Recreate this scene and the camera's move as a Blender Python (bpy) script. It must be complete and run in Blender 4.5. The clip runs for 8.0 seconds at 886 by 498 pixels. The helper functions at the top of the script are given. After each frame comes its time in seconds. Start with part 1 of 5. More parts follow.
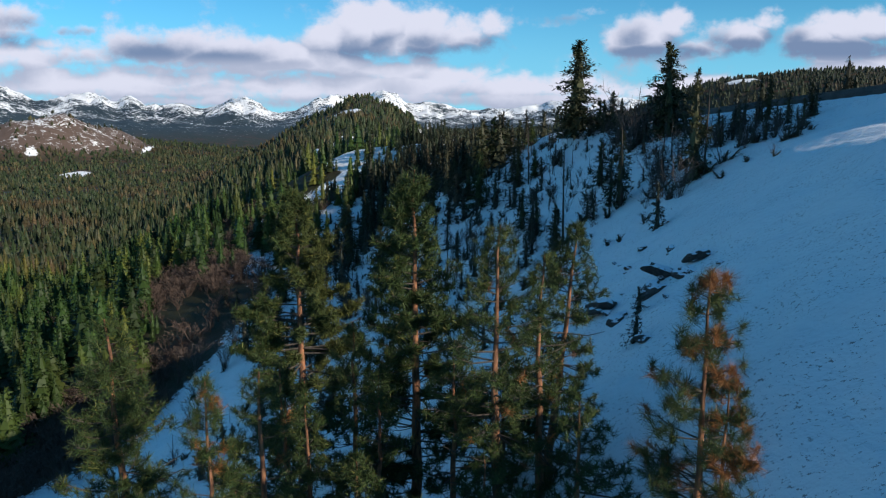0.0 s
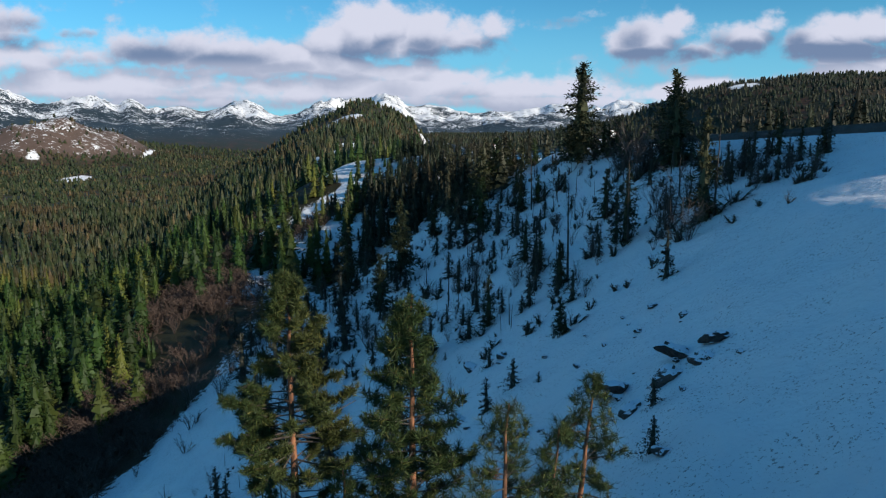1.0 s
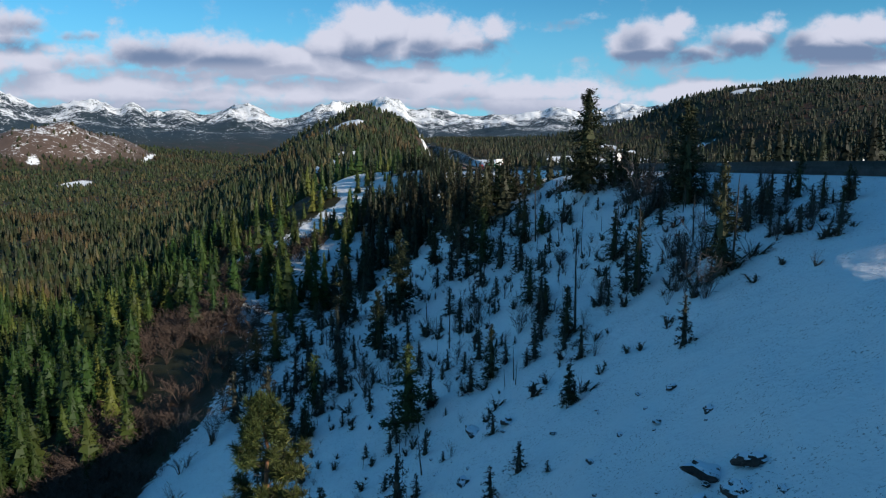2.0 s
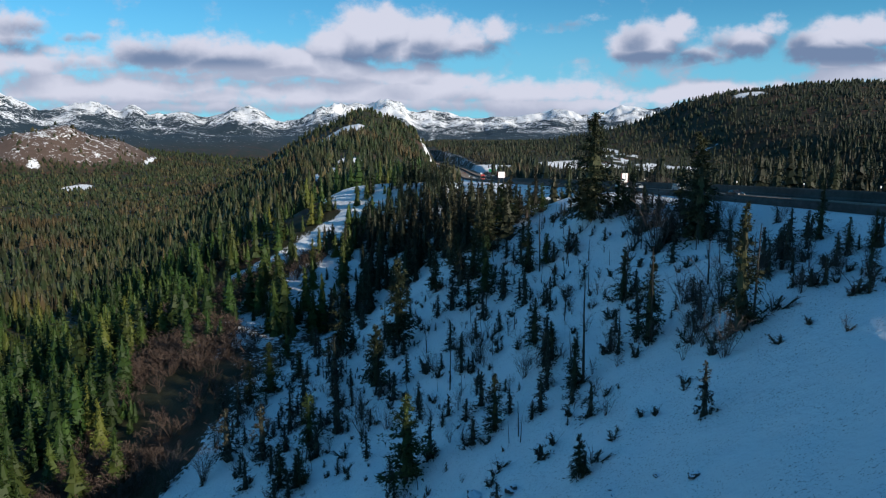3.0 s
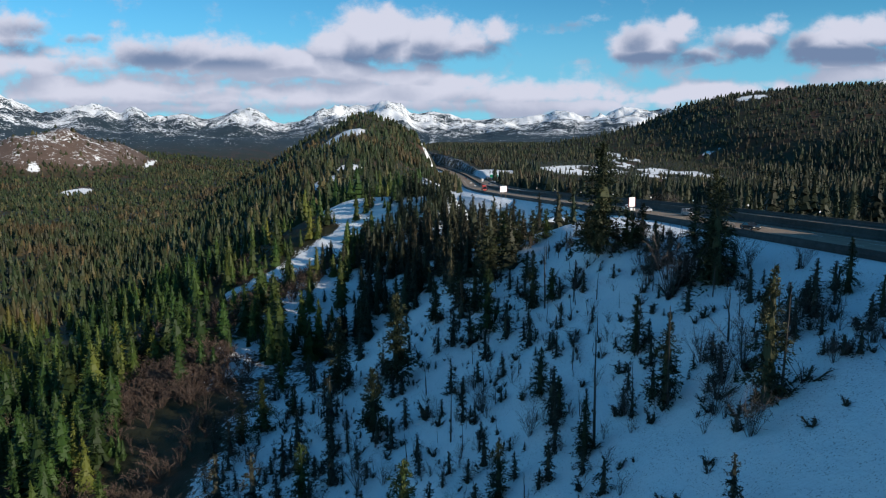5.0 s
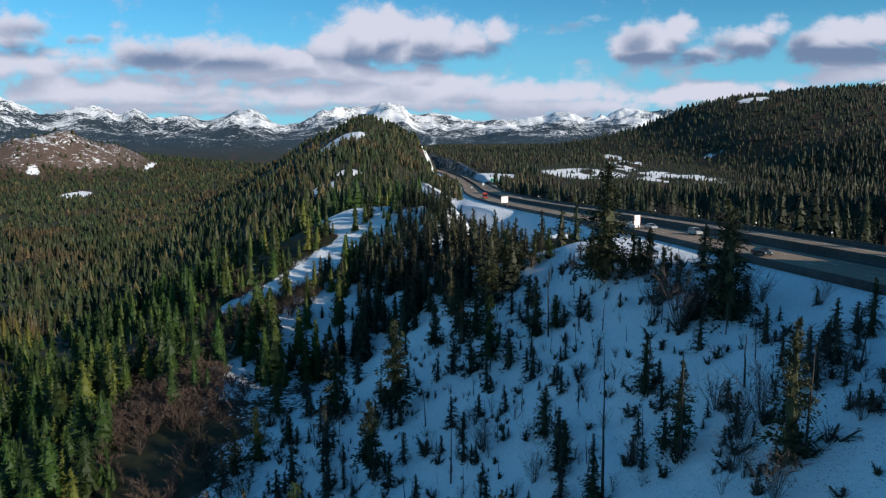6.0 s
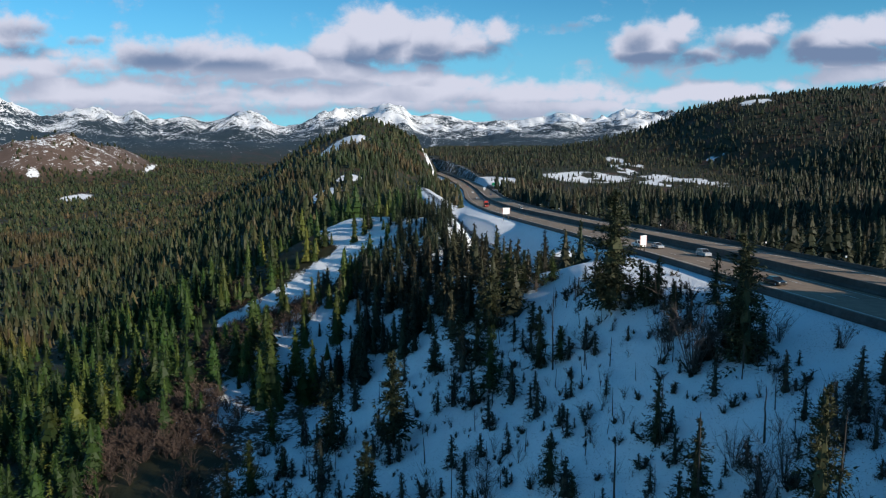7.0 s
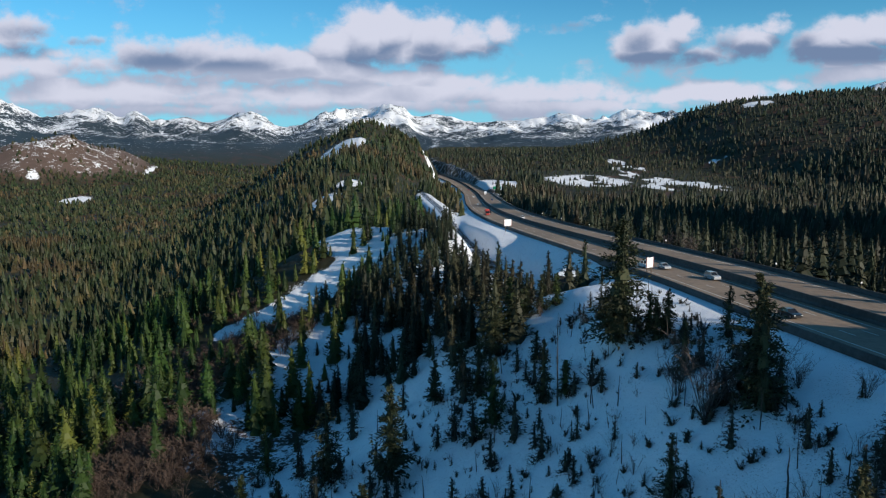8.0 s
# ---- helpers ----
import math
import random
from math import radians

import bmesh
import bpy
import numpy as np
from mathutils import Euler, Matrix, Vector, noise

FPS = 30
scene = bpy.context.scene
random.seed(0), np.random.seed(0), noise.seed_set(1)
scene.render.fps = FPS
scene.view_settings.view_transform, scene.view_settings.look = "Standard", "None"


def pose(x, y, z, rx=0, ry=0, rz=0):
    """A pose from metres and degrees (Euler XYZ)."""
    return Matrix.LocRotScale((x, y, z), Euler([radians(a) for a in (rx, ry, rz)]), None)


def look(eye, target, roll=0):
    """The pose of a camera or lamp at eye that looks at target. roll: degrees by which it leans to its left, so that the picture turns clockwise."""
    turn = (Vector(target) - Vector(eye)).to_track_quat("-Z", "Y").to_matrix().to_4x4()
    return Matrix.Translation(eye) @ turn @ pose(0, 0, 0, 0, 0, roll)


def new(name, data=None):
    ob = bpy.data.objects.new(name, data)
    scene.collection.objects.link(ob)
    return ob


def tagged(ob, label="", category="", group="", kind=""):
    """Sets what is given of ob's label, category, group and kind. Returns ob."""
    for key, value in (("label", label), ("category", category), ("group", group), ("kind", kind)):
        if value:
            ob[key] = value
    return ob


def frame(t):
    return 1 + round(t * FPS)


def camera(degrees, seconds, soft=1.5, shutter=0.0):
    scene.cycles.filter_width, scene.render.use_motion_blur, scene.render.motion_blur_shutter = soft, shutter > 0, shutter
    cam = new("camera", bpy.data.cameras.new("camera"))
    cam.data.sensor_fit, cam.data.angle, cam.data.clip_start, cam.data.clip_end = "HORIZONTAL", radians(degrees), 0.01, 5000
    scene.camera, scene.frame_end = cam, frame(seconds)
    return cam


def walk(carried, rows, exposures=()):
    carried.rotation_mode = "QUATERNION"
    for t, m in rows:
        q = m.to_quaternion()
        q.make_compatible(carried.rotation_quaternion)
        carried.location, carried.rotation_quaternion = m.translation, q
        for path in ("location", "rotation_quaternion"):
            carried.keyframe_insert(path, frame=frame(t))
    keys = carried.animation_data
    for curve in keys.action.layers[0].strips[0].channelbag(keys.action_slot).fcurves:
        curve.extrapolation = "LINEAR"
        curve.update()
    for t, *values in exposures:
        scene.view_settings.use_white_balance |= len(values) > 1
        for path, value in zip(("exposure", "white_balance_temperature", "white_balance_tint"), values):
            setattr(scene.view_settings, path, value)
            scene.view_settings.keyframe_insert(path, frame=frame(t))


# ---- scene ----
cam = camera(64.7, 8.0, soft=1.15)
METRES, EYE, TILT, LEAN, TURN = 55.0, 0.0, -9.5, 0.0, 0.0
ROWS = [
    (0.0, 0.0, 0.0, 0.0, 0.0, 0.0, 0.0),
    (0.5, 0.0007, 0.0219, 0.048, 0.06, 0.09, -0.02),
    (1.0, 0.0007, 0.0567, 0.0992, 0.11, 0.17, -0.03),
    (1.5, 0.0016, 0.1033, 0.1575, 0.16, 0.26, -0.02),
    (3.0, 0.0042, 0.2616, 0.3302, 0.3, 0.46, -0.01),
    (3.5, 0.005, 0.2924, 0.3625, 0.33, 0.48, -0.01),
    (4.0, 0.0056, 0.3203, 0.3911, 0.35, 0.51, -0.0),
    (4.5, 0.0061, 0.3483, 0.4201, 0.38, 0.51, 0.01),
    (6.0, 0.0097, 0.4719, 0.5461, 0.46, 0.56, 0.1),
    (6.5, 0.0111, 0.5203, 0.5942, 0.5, 0.57, 0.12),
    (7.0, 0.0128, 0.5685, 0.6429, 0.54, 0.58, 0.15),
    (7.5, 0.0143, 0.6162, 0.6926, 0.58, 0.58, 0.16),
    (8.0, 0.0157, 0.6646, 0.7421, 0.62, 0.57, 0.19),
]
walk(cam, [(t, pose(0, 0, EYE, TILT, LEAN, TURN) @ pose(METRES * x, METRES * y, METRES * z, 90 + pitch, roll, yaw)) for t, x, y, z, yaw, pitch, roll in ROWS],
     exposures=[(0.0, 0.20, 6150, 8), (0.8, 0.12, 6150, 8), (1.5, 0.05, 6150, 8), (8.0, 0.05, 6150, 8)])

# ---- sky and sun ----
SUN_AZ, SUN_EL = 128.0, 21.5  # degrees clockwise from +y, and above the horizon
world = bpy.data.worlds.new("sky")
scene.world = world
world.use_nodes = True


def node(tree, kind, **values):
    n = tree.nodes.new(kind)
    for key, value in values.items():
        if key in n.inputs:
            n.inputs[key].default_value = value
        else:
            setattr(n, key, value)
    return n


def math_node(tree, op, a, b=None, c=None, clamp=False):
    n = tree.nodes.new("ShaderNodeMath")
    n.operation, n.use_clamp = op, clamp
    for i, v in enumerate((a, b, c)):
        if v is None:
            continue
        if isinstance(v, (int, float)):
            n.inputs[i].default_value = v
        else:
            tree.links.new(v, n.inputs[i])
    return n.outputs[0]


def mix_colour(tree, factor, a, b, blend="MIX"):
    n = tree.nodes.new("ShaderNodeMix")
    n.data_type, n.blend_type = "RGBA", blend
    for socket, v in ((n.inputs[0], factor), (n.inputs[6], a), (n.inputs[7], b)):
        if isinstance(v, (int, float)):
            socket.default_value = v
        elif isinstance(v, tuple):
            socket.default_value = (*v, 1)
        else:
            tree.links.new(v, socket)
    return n.outputs[2]


def step_node(tree, value, low, high):
    n = tree.nodes.new("ShaderNodeMapRange")
    n.interpolation_type = "SMOOTHSTEP"
    tree.links.new(value, n.inputs[0])
    n.inputs[1].default_value, n.inputs[2].default_value = low, high
    return n.outputs[0]


def build_sky():
    t = world.node_tree
    t.nodes.clear()
    out, bg = node(t, "ShaderNodeOutputWorld"), node(t, "ShaderNodeBackground", Strength=0.10)
    sky = node(t, "ShaderNodeTexSky", sky_type="NISHITA", sun_disc=False, sun_elevation=radians(SUN_EL),
               sun_rotation=radians(SUN_AZ), altitude=1700.0, air_density=1.0, dust_density=0.3, ozone_density=2.0)
    co = node(t, "ShaderNodeTexCoord")
    sep = node(t, "ShaderNodeSeparateXYZ")
    t.links.new(co.outputs["Generated"], sep.inputs[0])
    ahead = math_node(t, "MAXIMUM", math_node(t, "ABSOLUTE", sep.outputs[1]), 0.02)
    u = math_node(t, "DIVIDE", sep.outputs[0], ahead)
    v = math_node(t, "DIVIDE", sep.outputs[2], ahead)
    flat = node(t, "ShaderNodeCombineXYZ")
    t.links.new(u, flat.inputs[0])
    t.links.new(math_node(t, "MULTIPLY", v, 1.35), flat.inputs[1])

    def fbm(scale, detail, rough=0.55, seed=0.0):
        n = node(t, "ShaderNodeTexNoise", Scale=scale, Detail=detail, Roughness=rough)
        n.noise_dimensions = "4D"
        n.inputs["W"].default_value = seed
        t.links.new(flat.outputs[0], n.inputs["Vector"])
        return n

    warp = fbm(9.0, 5.0, 0.55, 2.0)
    # cumulus banks: centre and half sizes in slopes of the line of sight, weight
    banks = [(-0.593, 0.146, 0.048, 0.022, 0.85), (-0.507, 0.136, 0.034, 0.009, 0.55), (-0.594, 0.100, 0.067, 0.024, 1.10), (-0.545, 0.118, 0.040, 0.013, 0.70), (-0.498, 0.107, 0.053, 0.019, 0.95), (-0.414, 0.116, 0.063, 0.024, 1.10),
             (-0.359, 0.113, 0.063, 0.028, 1.15), (-0.288, 0.109, 0.081, 0.026, 1.15), (-0.217, 0.101, 0.071, 0.022, 1.10), (-0.154, 0.098, 0.071, 0.024, 1.10), (-0.154, 0.128, 0.048, 0.032, 1.10), (-0.114, 0.138, 0.057, 0.037, 1.25),
             (-0.084, 0.146, 0.034, 0.032, 1.20), (-0.075, 0.118, 0.050, 0.024, 1.00), (-0.024, 0.135, 0.044, 0.030, 1.15), (0.030, 0.134, 0.044, 0.024, 1.05), (0.065, 0.145, 0.026, 0.020, 0.95), (-0.040, 0.101, 0.046, 0.011, 0.70),
             (0.159, 0.153, 0.053, 0.012, 0.62), (0.205, 0.163, 0.030, 0.007, 0.50), (0.284, 0.128, 0.050, 0.033, 1.20), (0.318, 0.145, 0.026, 0.024, 1.00), (0.362, 0.114, 0.048, 0.017, 1.00), (0.411, 0.133, 0.044, 0.028, 1.10),
             (0.446, 0.151, 0.022, 0.017, 0.95), (0.245, 0.113, 0.028, 0.015, 0.70), (0.501, 0.124, 0.044, 0.020, 1.05), (0.546, 0.137, 0.036, 0.026, 1.05), (0.592, 0.138, 0.044, 0.028, 1.10), (0.548, 0.113, 0.081, 0.017, 1.10),
             (0.562, 0.086, 0.061, 0.014, 1.00), (0.603, 0.094, 0.040, 0.015, 0.90), (-0.545, 0.072, 0.121, 0.022, 0.95), (-0.450, 0.061, 0.111, 0.019, 0.95), (-0.369, 0.073, 0.091, 0.017, 0.90), (-0.259, 0.064, 0.111, 0.017, 0.95),
             (-0.155, 0.068, 0.081, 0.015, 0.90), (0.019, 0.075, 0.063, 0.018, 1.00), (0.113, 0.064, 0.091, 0.017, 0.90), (0.184, 0.060, 0.061, 0.013, 0.75), (0.388, 0.062, 0.101, 0.012, 0.80), (0.311, 0.050, 0.061, 0.009, 0.60),
             (0.082, 0.044, 0.303, 0.013, 0.85), (-0.395, 0.045, 0.303, 0.011, 0.80), (0.474, 0.072, 0.050, 0.009, 0.60)]

    # low veil over the far ranges
    banks += [(-0.474, 0.066, 0.263, 0.024, 1.00), (-0.219, 0.061, 0.222, 0.022, 1.00), (0.050, 0.061, 0.202, 0.020, 1.00), (0.357, 0.056, 0.151, 0.013, 0.85), (-0.329, 0.085, 0.242, 0.013, 0.80), (-0.076, 0.083, 0.081, 0.017, 0.90)]

    def blob(place, cu, cv, su, sv, falloff):
        """Soft ellipse about (cu, cv) on the sky."""
        m = node(t, "ShaderNodeVectorMath", operation="MULTIPLY_ADD")
        t.links.new(place, m.inputs[0])
        m.inputs[1].default_value, m.inputs[2].default_value = (1 / su, 1 / sv, 0), (-cu / su, -cv / sv, 0)
        d = node(t, "ShaderNodeVectorMath", operation="DOT_PRODUCT")
        t.links.new(m.outputs[0], d.inputs[0])
        t.links.new(m.outputs[0], d.inputs[1])
        return math_node(t, "POWER", math.exp(-falloff), d.outputs["Value"])

    def cover(shift):
        total = None
        place = node(t, "ShaderNodeCombineXYZ")
        t.links.new(math_node(t, "MULTIPLY_ADD", warp.outputs["Fac"], 0.07, math_node(t, "ADD", u, -0.035)), place.inputs[0])
        t.links.new(math_node(t, "MULTIPLY_ADD", math_node(t, "SUBTRACT", warp.outputs["Fac"], 0.5), 0.03, math_node(t, "ADD", v, shift)), place.inputs[1])
        for cu, cv, su, sv, weight in banks:
            puff = math_node(t, "MULTIPLY", blob(place.outputs[0], cu, cv, su, sv, 0.8), weight)
            total = puff if total is None else math_node(t, "MAXIMUM", total, puff)
        return total

    here, above = cover(0.0), cover(0.024)
    grain = fbm(17.0, 9.0, 0.60, 5.0)
    body = fbm(6.0, 4.0, 0.55, 7.5)
    rough = math_node(t, "MULTIPLY_ADD", math_node(t, "SUBTRACT", grain.outputs["Fac"], 0.5), 2.3, math_node(t, "MULTIPLY", math_node(t, "SUBTRACT", body.outputs["Fac"], 0.5), 1.4))
    puff = math_node(t, "ADD", rough, here)
    mask = step_node(t, puff, 0.16, 0.80)
    mask = math_node(t, "MULTIPLY", mask, step_node(t, sep.outputs[1], 0.3, 0.5))
    # bases that face away from the light are darker
    under = math_node(t, "ADD", math_node(t, "SUBTRACT", above, here), math_node(t, "MULTIPLY", rough, -0.35))
    under = step_node(t, under, -0.42, 0.40)
    # thick grey bellies
    bellies = [(-0.399, 0.104, 0.071, 0.019, 1.00), (-0.312, 0.097, 0.081, 0.016, 1.00), (-0.234, 0.090, 0.061, 0.011, 0.90), (-0.155, 0.085, 0.071, 0.009, 0.60), (-0.591, 0.129, 0.040, 0.011, 0.60), (-0.508, 0.135, 0.034, 0.008, 0.70),
             (-0.584, 0.085, 0.061, 0.007, 0.50), (-0.503, 0.098, 0.050, 0.011, 0.60), (-0.013, 0.118, 0.050, 0.011, 0.60), (-0.076, 0.108, 0.061, 0.013, 0.50), (0.050, 0.121, 0.036, 0.009, 0.60), (0.159, 0.150, 0.053, 0.010, 0.70),
             (0.300, 0.102, 0.081, 0.008, 1.00), (0.417, 0.112, 0.050, 0.008, 0.70), (0.541, 0.107, 0.081, 0.010, 1.10), (0.486, 0.113, 0.030, 0.009, 0.60), (-0.506, 0.053, 0.091, 0.006, 0.50), (-0.315, 0.055, 0.121, 0.006, 0.40),
             (0.121, 0.051, 0.121, 0.006, 0.40)]
    bellies += [(0.300, 0.107, 0.086, 0.012, 1.30), (0.420, 0.117, 0.053, 0.012, 1.00), (0.541, 0.112, 0.091, 0.014, 1.40), (0.260, 0.124, 0.026, 0.024, 0.70), (0.381, 0.120, 0.026, 0.019, 0.80), (0.486, 0.122, 0.026, 0.019, 0.80), (-0.028, 0.121, 0.040, 0.013, 0.80), (-0.577, 0.147, 0.050, 0.013, 0.70)]
    low_place = node(t, "ShaderNodeCombineXYZ")
    t.links.new(u, low_place.inputs[0])
    t.links.new(math_node(t, "MULTIPLY_ADD", body.outputs["Fac"], 0.02, v), low_place.inputs[1])
    for cu, cv, su, sv, weight in bellies:
        belly = math_node(t, "MULTIPLY", blob(low_place.outputs[0], cu, cv + 0.010, su, sv, 0.7), weight)
        belly = step_node(t, math_node(t, "MULTIPLY_ADD", math_node(t, "SUBTRACT", grain.outputs["Fac"], 0.5), 0.9, belly), 0.15, 0.95)
        under = math_node(t, "MAXIMUM", under, belly)
    low = step_node(t, v, 0.108, 0.088)
    under = math_node(t, "MULTIPLY", under, math_node(t, "MULTIPLY_ADD", low, -0.45, 1.0))
    cloud = mix_colour(t, under, CLOUD_LIT, CLOUD_BASE)
    clear = mix_colour(t, 1.0, sky.outputs[0], SKY_TINT, "MULTIPLY")
    hazy = mix_colour(t, math_node(t, "MULTIPLY", step_node(t, v, 0.20, 0.03), 0.75), clear, HORIZON)
    t.links.new(mix_colour(t, mask, hazy, cloud), bg.inputs[0])
    t.links.new(bg.outputs[0], out.inputs[0])


CLOUD_LIT, CLOUD_BASE, SKY_TINT, HORIZON = (6.6, 6.5, 7.4), (1.75, 2.35, 3.65), (0.45, 1.0, 1.12), (2.2, 5.3, 7.2)
build_sky()
sun = new("sun", bpy.data.lights.new("sun", "SUN"))
sun.data.energy, sun.data.angle, sun.data.color = 5.6, radians(0.5), (1.0, 0.86, 0.70)
toward = Vector((math.sin(radians(SUN_AZ)) * math.cos(radians(SUN_EL)), math.cos(radians(SUN_AZ)) * math.cos(radians(SUN_EL)), math.sin(radians(SUN_EL))))
sun.matrix_world = look(toward * 200, (0, 0, 0))

# ---- lie of the land ----


def knots(value, xs, ys):
    """Smooth curve through a few knots (monotone between them)."""
    xs, ys, value = np.asarray(xs, float), np.asarray(ys, float), np.asarray(value, float)
    slope = np.gradient(ys, xs)
    i = np.clip(np.searchsorted(xs, value) - 1, 0, len(xs) - 2)
    h = xs[i + 1] - xs[i]
    s = np.clip((value - xs[i]) / h, 0, 1)
    return ((1 + 2 * s) * (1 - s) ** 2 * ys[i] + s * (1 - s) ** 2 * h * slope[i]
            + s * s * (3 - 2 * s) * ys[i + 1] + s * s * (s - 1) * h * slope[i + 1])


def lattice(ix, iy, seed):
    h = (ix.astype(np.int64) * 374761393 + iy.astype(np.int64) * 668265263 + seed * 974634777) & 0xFFFFFFFF
    h = ((h ^ (h >> 13)) * 1274126177) & 0xFFFFFFFF
    return ((h ^ (h >> 16)) & 0xFFFF) / 65535.0


def value_noise(x, y, seed=0):
    x, y = np.asarray(x, float), np.asarray(y, float)
    ix, iy = np.floor(x), np.floor(y)
    fx, fy = x - ix, y - iy
    fx, fy = fx ** 3 * (fx * (fx * 6 - 15) + 10), fy ** 3 * (fy * (fy * 6 - 15) + 10)
    a, b = lattice(ix, iy, seed), lattice(ix + 1, iy, seed)
    c, d = lattice(ix, iy + 1, seed), lattice(ix + 1, iy + 1, seed)
    return (a + (b - a) * fx) * (1 - fy) + (c + (d - c) * fx) * fy - 0.5


def fractal(x, y, size, octaves=4, seed=0, gain=0.5):
    total, amp = 0.0, 1.0
    for k in range(octaves):
        total = total + amp * value_noise(np.asarray(x) / size * 2 ** k + 17.3 * k, np.asarray(y) / size * 2 ** k, seed + k)
        amp *= gain
    return total


def soft_max(a, b, k):
    h = np.clip(0.5 + 0.5 * (a - b) / k, 0, 1)
    return b + (a - b) * h + k * h * (1 - h)


def soft_min(a, b, k):
    return -soft_max(-np.asarray(a), -np.asarray(b), k)


def smooth(x, a, b):
    s = np.clip((np.asarray(x, float) - a) / (b - a), 0, 1)
    return s * s * (3 - 2 * s)


ROAD_HALF = 16.5


def road_x(y):
    return knots(y, (-900, -400, 0, 100, 157, 215, 265, 333, 400, 459, 572, 720, 870, 1000, 1150, 1300, 1600),
                 (200, 142, 92, 79.5, 71.5, 64.5, 57, 47, 39, 34.5, 31, 32, 33, 24, 4, -22, -80))


def road_z(y):
    return knots(y, (-900, -300, 0, 100, 180, 320, 400, 700, 850, 920, 1000, 1150, 1300, 1600),
                 (5, 6, 8.9, 5.8, 2.7, -3.9, -7.9, -22.5, -29, -30, -29.5, -28, -27, -24))


def rail_x(y):
    return knots(y, (200, 232, 250, 280, 335, 560, 813, 1000, 1300), (60, 38, 28.5, 21, 13, -9, -33, -44, -60))


RAIL_Z = -13.0


def rail_z(y):
    return knots(y, (200, 380, 480, 700, 900, 1300), (-13, -13, -13, -17.5, -19.5, -20))


def slope_m(y):
    return knots(y, (-300, 0, 50, 95, 130, 165, 255, 350, 520, 900), (0.6, 0.6, 0.61, 0.64, 0.68, 0.59, 0.5, 0.47, 0.45, 0.45))


def slope_c(y):
    return knots(y, (-300, 0, 30, 50, 72, 90, 110, 130, 157, 180, 255, 350, 520, 900),
                 (-8, -14, -18, -20.8, -25.1, -27.9, -28.8, -27.1, -24.6, -19.8, -12, 3.5, 14, 20))


def skyline(a):
    """Slope of the sight line to the far peaks, by its bearing x / y."""
    return knots(a, (-2, -1, -0.628, -0.597, -0.57, -0.543, -0.51, -0.479, -0.459, -0.439, -0.42, -0.392, -0.368, -0.345, -0.317, -0.288, -0.265, -0.242, -0.218, -0.186, -0.154, -0.127, -0.107, -0.083, -0.064, -0.052, -0.021, 0.003, 0.026, 0.066, 0.121, 0.16, 0.191, 0.223, 0.246, 0.277, 0.308, 0.4, 0.52, 0.6, 0.8, 2.0),
                 (0.0288, 0.0488, 0.0541, 0.0437, 0.034, 0.0354, 0.0448, 0.0391, 0.0327, 0.0404, 0.0292, 0.0306, 0.0345, 0.0273, 0.0319, 0.0404, 0.0339, 0.022, 0.0202, 0.0335, 0.0412, 0.0457, 0.0449, 0.047, 0.0446, 0.0351, 0.0366, 0.0325, 0.026, 0.0266, 0.0279, 0.0332, 0.0275, 0.0312, 0.039, 0.0372, 0.0347, 0.0288, 0.0488, 0.0788, 0.0838, 0.0388))


def hump_shape(x, y):
    return np.exp(-(((x + 1105) / 195) ** 2 + ((y - 2060) / 250) ** 2) ** 1.4)


